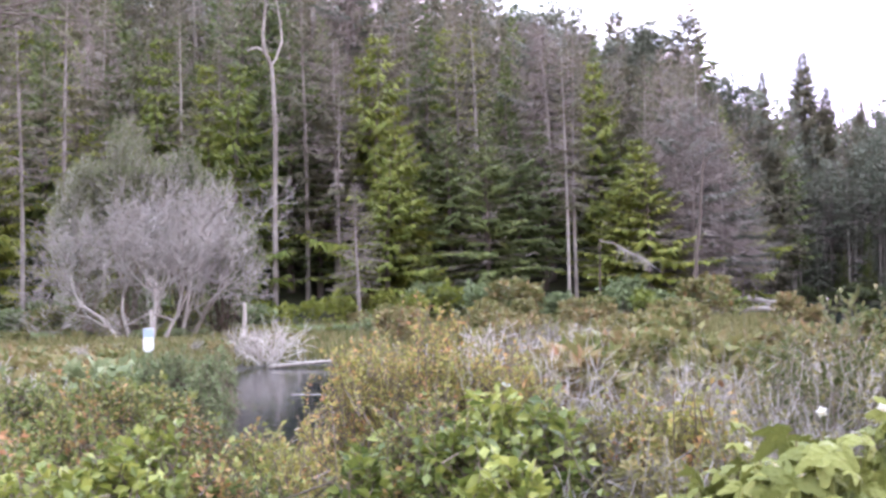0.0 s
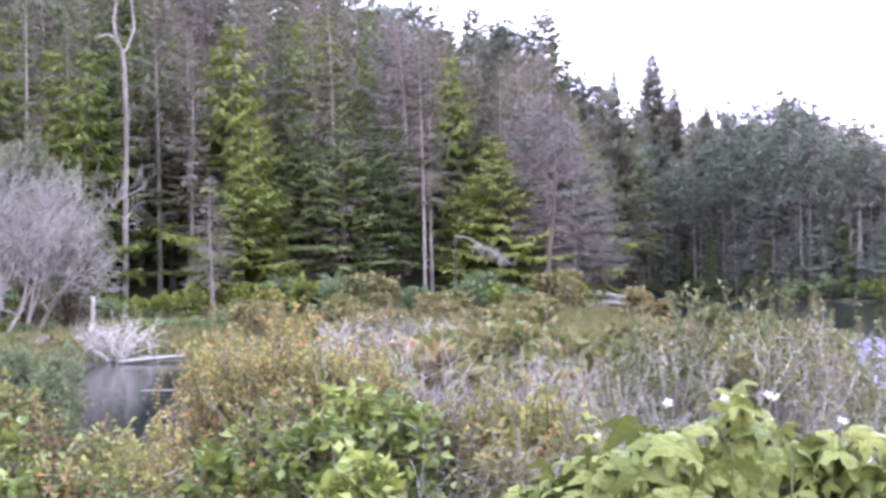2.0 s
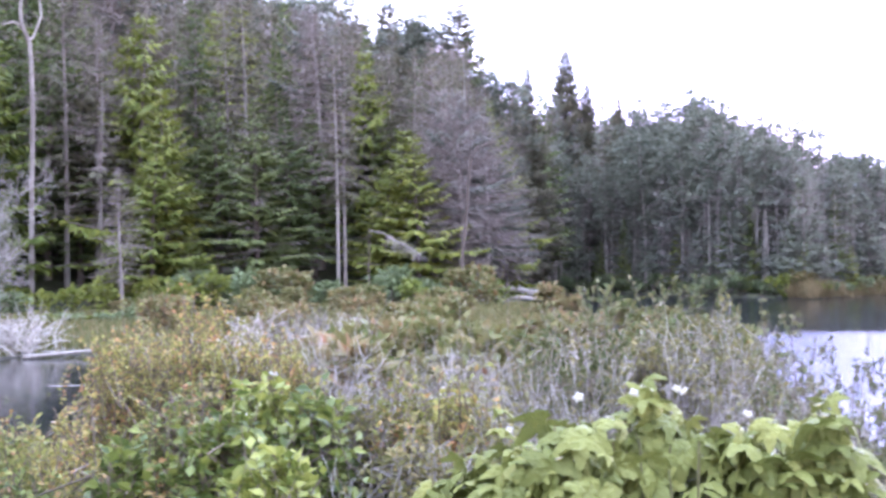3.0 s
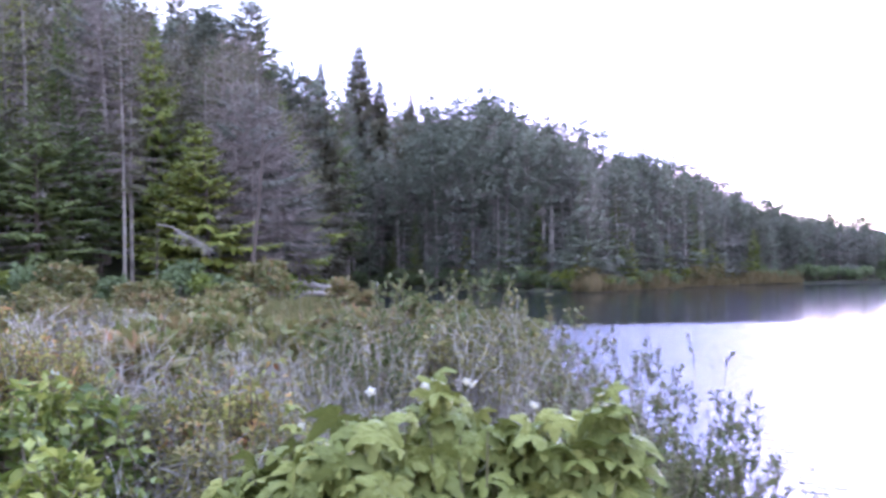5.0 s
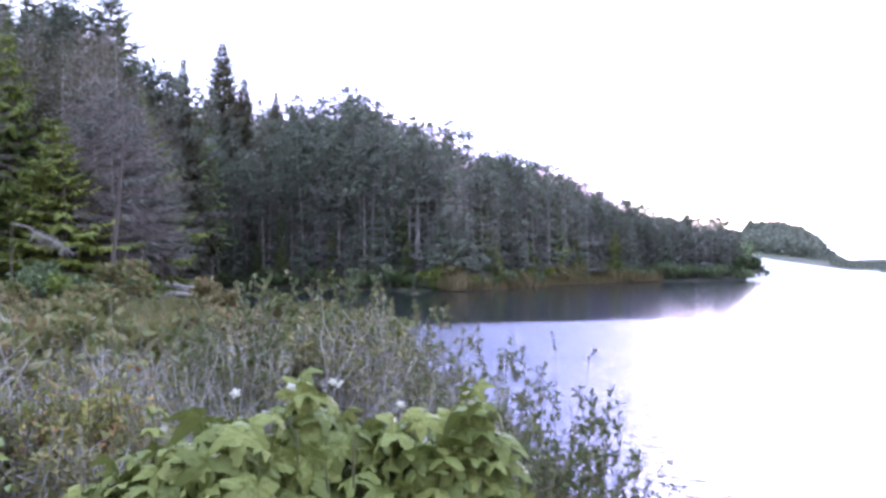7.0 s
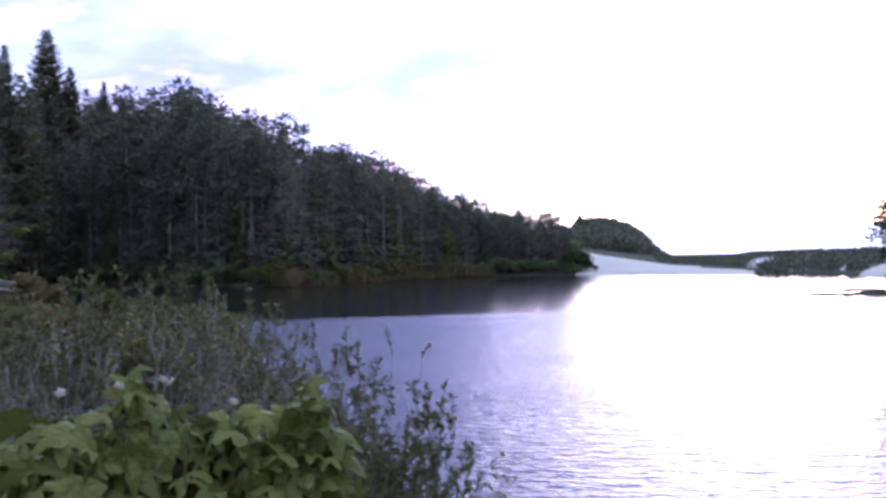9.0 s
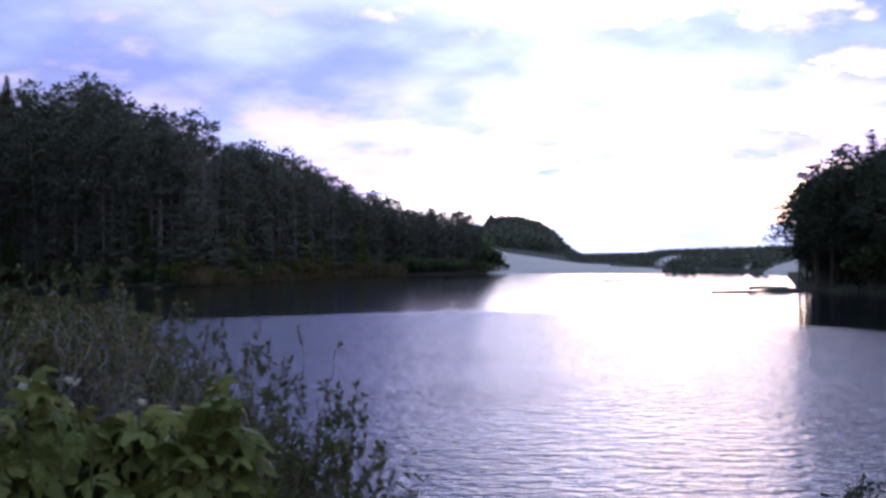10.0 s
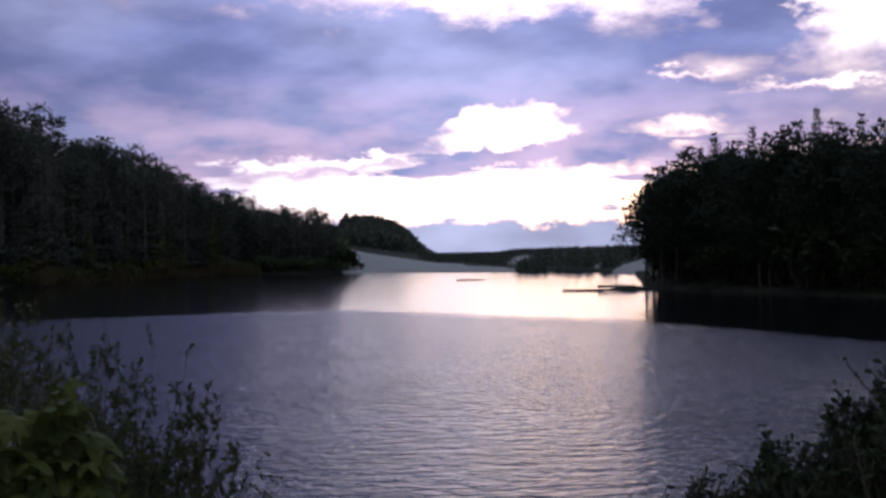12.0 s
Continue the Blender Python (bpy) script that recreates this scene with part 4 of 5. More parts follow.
def shrub_parts(rng, rx, h, twigs, leaf, leaf_w, per, twig_len, bare=0.0, upright=0.5, lumps=7, inner=0.0, stem_r=0.012, floor=0.35, plain_twigs=False, ranked=False, shoots=0):
    la = rng.uniform(0, 2 * np.pi, lumps)
    lr = rx * 0.62 * np.sqrt(rng.random(lumps))
    lz = h * rng.uniform(floor, 0.8, lumps)
    lz[0], lr[0] = h * 0.78, rx * 0.1
    C = np.stack([lr * np.cos(la), lr * np.sin(la), lz], 1)
    R = np.minimum(rx * rng.uniform(0.35, 0.55, lumps), h - lz + 0.03)[:, None] * np.ones((1, 3))
    R[:, :2] = (rx * rng.uniform(0.38, 0.55, lumps))[:, None]
    dome = np.sqrt(np.clip(1 - (lr / rx) ** 2, 0.1, 1))
    lz = lz * dome
    C[:, 2] = lz
    R[:, 2] = np.maximum(h * dome * rng.uniform(0.92, 1.03, lumps) - lz, 0.12 * h)
    # stems from the foot to the lumps
    S_A, S_B, S_r = [], [], []
    for c in C:
        for _ in range(2):
            foot = rng.normal(0, 0.06 + rx * 0.08, 3) * np.array([1, 1, 0])
            end = c + rng.normal(0, 0.05, 3)
            mid = (foot + end) / 2 + rng.normal(0, 0.08 * rx + 0.02, 3) + np.array([0, 0, 0.08 * h])
            q = np.stack([foot - np.array([0, 0, 0.1]), (foot + mid) / 2 + rng.normal(0, 0.02, 3), mid, (mid + end) / 2 + rng.normal(0, 0.03, 3), end])
            S_A.append(q[:-1]); S_B.append(q[1:]); S_r.append(stem_r * np.array([1.0, 0.85, 0.7, 0.55]))
    pick = rng.integers(0, lumps, twigs)
    v = unit(rng.normal(0, 1, (twigs, 3)) + np.array([0, 0, 0.55]))
    depth = 1 - inner * rng.random(twigs) - 0.25 * rng.random(twigs) ** 2
    tip = C[pick] + v * R[pick] * depth[:, None]
    tip[:, 2] = np.maximum(tip[:, 2], 0.06)
    way = unit(v * (1 - upright) + np.array([0, 0, upright]) + rng.normal(0, 0.25, v.shape))
    tl = twig_len * rng.uniform(0.6, 1.3, twigs)
    if shoots:
        tall = np.argsort(-tip[:, 2])[:shoots * 4][rng.permutation(shoots * 4)[:shoots]]
        tip[tall] += np.array([0, 0, 1.0]) * rng.uniform(0.08, 0.3, (shoots, 1)) * h * 0.35 + rng.normal(0, 0.04, (shoots, 3))
        way[tall] = unit(np.array([0, 0, 1.0]) + rng.normal(0, 0.2, (shoots, 3)))
        tl[tall] *= 1.7
    base = tip - way * tl[:, None] + rng.normal(0, 0.02, v.shape)
    kink = (base + tip) / 2 + rng.normal(0, 0.05, v.shape) * tl[:, None]
    hub = C[pick] + (base - C[pick]) * 0.25 + rng.normal(0, 0.03, v.shape)
    T_A, T_B = np.concatenate([hub, base, kink]), np.concatenate([base, kink, tip])
    T_r = np.concatenate([np.full(twigs, stem_r * 0.42), np.full(twigs, stem_r * 0.33), np.full(twigs, stem_r * 0.24)])
    wood_v = sticks(np.concatenate(S_A), np.concatenate(S_B), np.concatenate(S_r), np.concatenate(S_r) * 0.85, 3 if plain_twigs else 5)
    twig_v = sticks(base, tip, stem_r * 0.33, stem_r * 0.2) if plain_twigs else sticks(T_A, T_B, T_r, T_r * 0.75)
    leafy = np.where(rng.random(twigs) >= bare)[0]
    leaves = None
    if len(leafy) and per:
        k = np.repeat(leafy, per)
        s = rng.uniform(0.1, 1.05, len(k))[:, None]
        P = np.where(s < 0.5, base[k] + (kink[k] - base[k]) * s * 2, kink[k] + (tip[k] - kink[k]) * (s * 2 - 1))
        if ranked:
            flat = unit(np.cross(way, np.array([0, 0, 1.0]) + rng.normal(0, 0.4, way.shape)))[k]
            D = unit(way[k] * 0.6 + flat * np.where(rng.random(len(k)) < 0.5, -1.0, 1.0)[:, None] * 0.8 + rng.normal(0, 0.28, P.shape))
        else:
            D = unit(way[k] * 0.7 + rng.normal(0, 0.6, P.shape))
        N = unit(rng.normal(0, 0.75, P.shape) + np.array([0, 0, 0.8]))
        L = leaf * rng.uniform(0.6, 1.25, len(k))
        leaves = blades(P, D, N, L, L * leaf_w, 0.12)
    return wood_v, twig_v, leaves


def shrub(name, label, seed, leaf_mat, stem_mat, twig_mat=None, category="bush", **kw):
    w, t, l = shrub_parts(np.random.default_rng(seed), **kw)
    root = tagged(new(name), label, category)
    part("stem_clump", build("stem_clump", [(*w, 0)], stem_mat, True), root)
    part("twig_mass", build("twig_mass", [(*t, 0)], twig_mat or stem_mat), root)
    if l is not None:
        part("foliage", build("foliage", [(*l, 0)], leaf_mat), root)
    return root


def branch_bush(name, label, seed, leaf_mat, wood_mat, rx, h, stems, levels, spread, leaf, leaf_w, per, leafy, stem_r, lift=0.1):
    """An open bush of forking stems; a share of the twig ends carries a tuft of leaves."""
    rng = np.random.default_rng(seed)
    a = np.arange(stems) * 2.4 + rng.uniform(-0.4, 0.4, stems)
    r = np.sqrt(rng.random(stems))
    foot = np.stack([np.cos(a) * r, np.sin(a) * r, np.zeros(stems)], 1) * rx * 0.55
    way = np.stack([np.cos(a) * r * spread * 1.5, np.sin(a) * r * spread * 1.5, np.ones(stems)], 1) + rng.normal(0, 0.15, (stems, 3))
    A, B, ra, rb = grow(rng, foot, way, h * 0.34 * rng.uniform(0.7, 1.15, stems), stem_r, levels, 3, spread, lift, 0.74, 0.3)
    tall = h / B[:, 2].max()
    slim = min(1.0, max(0.5, rx * 1.1 / (np.percentile(np.hypot(B[:, 0], B[:, 1]), 97) * tall)))
    fit = np.array([slim, slim, 1.0]) * tall
    A, B = A * fit, B * fit
    A[:, 2], B[:, 2] = np.maximum(A[:, 2], -0.05), np.maximum(B[:, 2], 0.02)
    root = tagged(new(name), label, "bush")
    thick = ra > stem_r * 0.5
    part("stem_clump", build("stem_clump", [(*sticks(A[thick], B[thick], ra[thick], rb[thick], 5), 0)], wood_mat, True), root)
    part("twig_mass", build("twig_mass", [(*sticks(A[~thick], B[~thick], np.maximum(ra[~thick], 0.0016), np.maximum(rb[~thick], 0.0012)), 0)], wood_mat), root)
    ends = np.where(ra < stem_r * 0.58 ** (levels - 1) * 1.01)[0]
    ends = ends[rng.random(len(ends)) < leafy]
    k = np.repeat(ends, per)
    w = unit(B[k] - A[k])
    P = A[k] + (B[k] - A[k]) * rng.uniform(0.3, 1.0, (len(k), 1))
    D = unit(w * 0.8 + rng.normal(0, 0.55, P.shape) + np.array([0, 0, 0.15]))
    L = leaf * rng.uniform(0.6, 1.25, len(k))
    part("foliage", build("foliage", [(*blades(P, D, rng.normal(0, 0.6, P.shape) + np.array([0, 0, 1.0]), L, L * leaf_w, 0.1), 0)], leaf_mat), root)
    return root


def bush(kind, az, d, top_el, width, seed):
    """A near bush: its crown spans a bearing of that width and rises to top_el."""
    x, y = polar(az, d)
    g = gz(x, y)
    h = (EYE + d * math.tan(radians(top_el)) - g) * 1.07
    half = d * math.tan(radians(width / 2))
    rx = half * 1.85
    a = max(0.3, rx * h)
    if kind == "huckleberry":
        ob = shrub("huckleberry_bush", "bushy evergreen huckleberry with green leaves and rusty tips", seed, M_HUCK, M_STEM, rx=rx, h=h, twigs=int(500 * a + 90), leaf=0.038, leaf_w=0.52, per=20, twig_len=0.32, inner=0.3, ranked=True, lumps=9)
    elif kind == "yellowing":
        ob = shrub("yellowing_bush", "tall bush with yellow-green leaves turning orange at the tips", seed, M_HUCK_Y, M_STEM, rx=rx, h=h, twigs=int(420 * a + 90), leaf=0.034, leaf_w=0.42, per=26, twig_len=0.46, inner=0.3, upright=0.62, ranked=True, lumps=9, shoots=7)
    elif kind == "salal":
        ob = shrub("salal_bush", "bright green salal with broad glossy leaves", seed, M_SALAL, M_STEM, rx=rx, h=h, twigs=int(680 * a + 80), leaf=0.06, leaf_w=0.56, per=9, twig_len=0.22, inner=0.3, ranked=True, lumps=9)
    elif kind == "grey":
        ob = shrub("willow_bush", "soft grey-green willow bush beside the pond", seed, M_GREY_LEAF, M_STEM, rx=rx, h=h, twigs=int(300 * a + 150), leaf=0.06, leaf_w=0.3, per=18, twig_len=0.4, inner=0.3, upright=0.6)
    elif kind == "dull":
        ob = shrub("dull_bush", "dull green bush with browning leaves and grey twigs", seed, M_BUSH_DARK, M_STEM, M_TWIG, rx=rx, h=h, twigs=int(400 * a + 100), leaf=0.042, leaf_w=0.45, per=14, twig_len=0.3, inner=0.35, bare=0.15, ranked=True)
    elif kind == "twiggy":
        ob = branch_bush("twiggy_bush", "leggy bush of bare silver-grey twigs with few leaves", seed, M_BUSH_DARK, M_TWIG, half * 1.5, h, 13, 5, 0.75, 0.034, 0.5, 4, 0.12, 0.011, lift=0.0)
    elif kind == "shoot":
        ob = branch_bush("leafy_shoot_bush", "upright bush with leaf rosettes at the tips of brown shoots", seed, M_SHOOT, M_STEM, half * 1.3, h, 8, 4, 0.6, 0.055, 0.42, 5, 0.8, 0.008, lift=0.25)
    elif kind == "dark":
        ob = shrub("evergreen_bush", "dark evergreen bush over the water, small stiff leaves darkened further as backlit", seed, M_BANK, M_STEM, rx=rx, h=h, twigs=int(520 * a + 120), leaf=0.034, leaf_w=0.45, per=18, twig_len=0.26, inner=0.35, upright=0.5, ranked=True, lumps=11)
    else:
        ob = branch_bush("thin_bush", "open bush of fine dark twigs and small leaves above the water", seed, M_SHOOT, M_STEM, half * 1.1, h, 18, 5, 0.85, 0.032, 0.5, 5, 0.8, 0.008, lift=-0.03)
    ob.matrix_basis = pose(x, y, g - 0.02, 0, 0, (seed * 73) % 360)
    return tagged(ob, group="bushes on the near bank")


BUSHES = [
    ("huckleberry", -20.0, 7.6, -2.7, 7), ("huckleberry", -15.6, 7.2, -3.1, 6.5), ("grey", -10.6, 12, -2.2, 2.6), ("grey", -12.8, 13, -2.2, 3), ("huckleberry", -17.5, 5.4, -5.0, 8),
    ("huckleberry", -8.4, 5.8, -5.2, 3.6), ("salal", -13.2, 5.0, -5.4, 5.5), ("huckleberry", -11.0, 4.6, -6.6, 5), ("salal", -19.0, 4.3, -7.2, 7), ("huckleberry", -23.5, 6.2, -3.5, 7),
    ("yellowing", -3.2, 7.6, -1.4, 5), ("yellowing", -0.6, 7.2, -1.2, 5), ("yellowing", -4.3, 6.8, -2.4, 2.2), ("yellowing", 1.6, 7.0, -2.0, 4), ("yellowing", -6.0, 5.6, -5.4, 2.6),
    ("salal", 2.7, 4.9, -4.2, 4.5), ("salal", 5.0, 4.6, -5.0, 4), ("salal", -4.2, 4.5, -7.2, 4), ("huckleberry", -1.4, 5.4, -4.6, 5), ("salal", 0.6, 4.4, -6.2, 5),
    ("dull", 7.2, 5.2, -4.9, 4.5), ("yellowing", 9.4, 5.2, -4.2, 4.4), ("yellowing", 12.0, 5.0, -4.6, 4.0), ("dull", 13.2, 4.5, -5.9, 4.0), ("twiggy", 8.0, 4.3, -8.6, 5),
    ("twiggy", 4.5, 8.0, -1.5, 4.5), ("twiggy", 7.0, 7.5, -1.3, 4.5), ("twiggy", 9.6, 8.2, -1.6, 4.5), ("twiggy", 12.0, 7.6, -1.5, 4.5), ("twiggy", 14.5, 8.4, -1.7, 4.5), ("twiggy", 16.2, 7.0, -2.2, 4.5),
    ("shoot", 18.2, 7.8, -0.8, 3), ("shoot", 21.6, 8.0, -0.5, 3), ("shoot", 20.0, 7.4, -1.2, 3), ("twiggy", 19.5, 6.4, -2.2, 5), ("dull", 23.8, 7.6, -1.6, 4), ("twiggy", 23.4, 6.2, -2.8, 5), ("twiggy", 26.2, 6.6, -2.5, 4),
    ("thin", 28.0, 6.2, -2.1, 2.6), ("thin", 29.6, 5.6, -4.0, 2.2), ("thin", 33.0, 4.6, -6.3, 3.2), ("thin", 26.0, 7.0, -1.7, 3.4), ("thin", 31.2, 4.9, -6.4, 3.0), ("thin", 34.0, 4.4, -7.4, 2.0), ("twiggy", 26.8, 5.8, -3.2, 4.0), ("twiggy", 17.8, 6.8, -2.4, 4.6), ("twiggy", 21.6, 7.0, -1.9, 4.6), ("twiggy", 5.8, 6.8, -2.4, 4.6), ("twiggy", 25.0, 5.6, -4.0, 4.6), ("twiggy", 18.0, 5.6, -4.2, 4.6), ("shoot", 24.6, 7.4, -1.0, 3), ("shoot", 15.8, 8.2, -1.2, 3), ("dull", 21.0, 6.8, -2.0, 4), ("twiggy", 10.8, 6.6, -3.2, 5), ("twiggy", 14.2, 6.2, -3.8, 5),
    # backlit bushes on the right, their shade carried by the leaf colour
    ("dark", 58.6, 4.4, -9.7, 5), ("dark", 61.6, 4.2, -7.9, 5), ("dark", 64.8, 4.0, -5.6, 6), ("dark", 68.5, 3.9, -4.2, 7), ("dark", 63.2, 3.6, -8.2, 6), ("dark", 60.2, 3.8, -10.6, 5), ("dark", 66.6, 3.5, -6.6, 6),
    ("huckleberry", -22.0, 5.0, -4.6, 8), ("huckleberry", -13.2, 7.6, -3.6, 5), ("yellowing", 3.4, 6.4, -3.2, 4), ("huckleberry", -9.2, 4.6, -7.4, 5), ("yellowing", -7.6, 4.9, -6.4, 4), ("salal", -15.6, 4.5, -6.6, 5), ("dull", 10.0, 4.6, -6.6, 5), ("salal", 3.0, 4.1, -7.4, 5), ("huckleberry", -2.0, 4.4, -7.6, 5),
]
for i, b in enumerate(BUSHES):
    bush(*b, seed=200 + i)

# low growth between the near bank and the woods
MARSH = [Kind(shrub("marsh_shrub", "low marsh shrub with russet and olive leaves", 300 + i, M_MARSH, M_STEM, M_TWIG, rx=1.0, h=1.5, twigs=80, leaf=0.22, leaf_w=0.5, per=7, plain_twigs=True, lumps=5, twig_len=0.35, inner=0.3, upright=0.6), 1.5) for i in range(3)]
GREEN = [Kind(shrub("green_shrub", "rounded green shrub at the edge of the wood", 310 + i, M_SPRUCE_L if i else M_GREY_LEAF, M_STEM, M_TWIG, rx=1.1, h=1.6, twigs=80, leaf=0.23, leaf_w=0.5, per=7, plain_twigs=True, lumps=5, twig_len=0.35, inner=0.3), 1.6) for i in range(2)]
POINT = Kind(shrub("evergreen_shrub", "dark evergreen shrub at the foot of the pines, leaves darkened further as backlit", 330, M_BANK, M_STEM, M_STEM, rx=1.0, h=1.5, twigs=80, leaf=0.22, leaf_w=0.5, per=7, plain_twigs=True, lumps=5, twig_len=0.35, inner=0.3), 1.5)
TWIGGY = [Kind(shrub("grey_shrub", "leafless grey shrub in the marsh", 320 + i, M_BUSH_DARK, M_TWIG, M_TWIG, rx=1.0, h=1.5, twigs=260, leaf=0.08, leaf_w=0.45, per=4, twig_len=0.6, inner=0.7, bare=0.4, plain_twigs=True, stem_r=0.02), 1.5) for i in range(2)]


def dry(x, y, need=0.4):
    return land(x, y)[1] < -need


count = 0
while count < 330:
    az, d = rnd.uniform(-24, 24 if count > 120 else -4), 10 + 63 * rnd.random() ** 0.8
    x, y = polar(az, d)
    if not dry(x, y, 0.5) or (-10.4 < az < -4.4 and d < 42) or (-12.5 < az < -4 and d < 26) or d > float(np.interp(az, NEAR_AZ, NEAR_D)) - 1.5:
        continue
    count += 1
    kinds = TWIGGY + MARSH if d < 26 and az > -4 else MARSH if az > -3 else GREEN[:1] + MARSH[:2] + TWIGGY[:1] if d < 50 else GREEN + GREEN + MARSH[:2] + TWIGGY[:1]
    low = (rnd.uniform(-1.6, 0.0) if d > 42 else rnd.uniform(-2.2, -0.7)) if az > -4 else -2.6 if abs(az + 13.8) < 0.9 and d < 50 else rnd.uniform(-2.3, -1.6) if d < 55 else -1.2
    low = -2.3 if 12.3 < az < 15.8 and d < 98 else low
    h = min(rnd.uniform(1.0, 2.3), EYE + d * math.tan(radians(low)) - gz(x, y))
    if h > 0.25:
        rnd.choice(kinds).plant(az, d, h, group="marsh shrubs", rng=rnd, wide=1.2 if h > 0.8 else 1.8)
for i in range(40):
    az = -24 + 38 * (i + rnd.random()) / 40
    rnd.choice(GREEN + GREEN + MARSH[:1]).plant(az, rnd.uniform(68, 78), rnd.uniform(1.6, 3.0), group="shrubs at the wood's edge", rng=rnd, wide=1.2)
for i in range(34):
    az = 15.2 + 26.5 * (i + rnd.random()) / 34
    f = float(np.interp(az, FAR_AZ, FAR_D))
    rnd.choice(GREEN).plant(az, f + rnd.uniform(9, 26), rnd.uniform(3, 5.5), group="shrubs on the far shore", rng=rnd, wide=1.3)
for i in range(54):
    az = 15.2 + 26.5 * (i + rnd.random()) / 54
    f = float(np.interp(az, FAR_AZ, FAR_D))
    rnd.choice(MARSH[:1] + GREEN if 27 < az < 36 else GREEN[:1]).plant(az, f + rnd.uniform(1.2, 3.2), rnd.uniform(1.2, 2.4), group="shrubs on the far shore", rng=rnd, wide=1.3)
for az, d, h in ((41.5, 141, 2.6), (41.8, 141, 2.0), (42.05, 141, 1.4), (41.3, 140.5, 2.6), (42.3, 141, 0.9), (41.65, 143, 2.6)):
    POINT.plant(az, d, h, group="shrubs on the far shore", rng=rnd, wide=1.2)
for i in range(54):
    az = 56.6 + 24 * (i + rnd.random()) / 54
    f = float(np.interp(az, FAR_AZ, FAR_D))
    POINT.plant(az, f + rnd.uniform(1.0, 9.0), rnd.uniform(1.6, 3.4), group="shrubs on the point", rng=rnd, wide=1.3)


# ---------------------------------------------------------------- thimbleberry
def lobed_leaf(rng, size=0.15):
    """A five-lobed toothed leaf, veins pressed in, tips hanging."""
    a = np.linspace(-math.pi * 0.93, math.pi * 0.93, 45)
    lob = np.zeros_like(a)
    for c, amp in ((0, 1.0), (1.05, 0.92), (-1.05, 0.92), (2.1, 0.66), (-2.1, 0.66)):
        lob = np.maximum(lob, amp * np.exp(-np.abs((a - c) / 0.40) ** 1.4))
    r = size * 0.5 * (0.38 + 0.70 * lob + 0.07 * (np.arange(len(a)) % 2))
    ring = np.stack([np.sin(a) * r, np.cos(a) * r + size * 0.05, np.zeros_like(a)], 1)
    inner = ring * 0.5
    vein = np.abs(np.sin((a) * 3 / 1.05 * 0.5 * 2))
    inner[:, 2] = size * 0.035 * vein
    ring[:, 2] = -size * (0.14 + 0.16 * rng.random()) * (r / (size * 0.5)) ** 2 + size * 0.05 * vein + rng.normal(0, size * 0.012, len(a))
    V = np.concatenate([[[0, 0, 0]], inner, ring])
    n = len(a)
    k = np.arange(n - 1)
    tri = np.stack([np.zeros(n - 1, int), 1 + k + 1, 1 + k], 1)
    quad = np.stack([1 + k, 1 + k + 1, 1 + n + k + 1, 1 + n + k], 1)
    return build("leaf", [(V, np.zeros((0, 3), int), 0), (V, tri, 0), (V, quad, 0)], M_THIMBLE, True)


def flower_mesh(rng):
    a = np.arange(5) * 2 * np.pi / 5
    D = np.stack([np.cos(a), np.sin(a), np.full(5, 0.35)], 1)
    return build("flower", [(*blades(np.zeros((5, 3)), D, np.tile([0, 0, 1.0], (5, 1)), 0.019, 0.017), 0)], M_PETAL)


rngT = np.random.default_rng(9)
LEAVES = [lobed_leaf(rngT) for _ in range(7)]
FLOWER = flower_mesh(rngT)
FLOWER_EYE = build("flower_centre", [(*tube([[0, 0, 0], [0, 0, 0.006], [0, 0, 0.009]], [0.005, 0.0045, 0.0005], 7), 0)], plain("yellow_stamens", (0.7, 0.6, 0.2)))


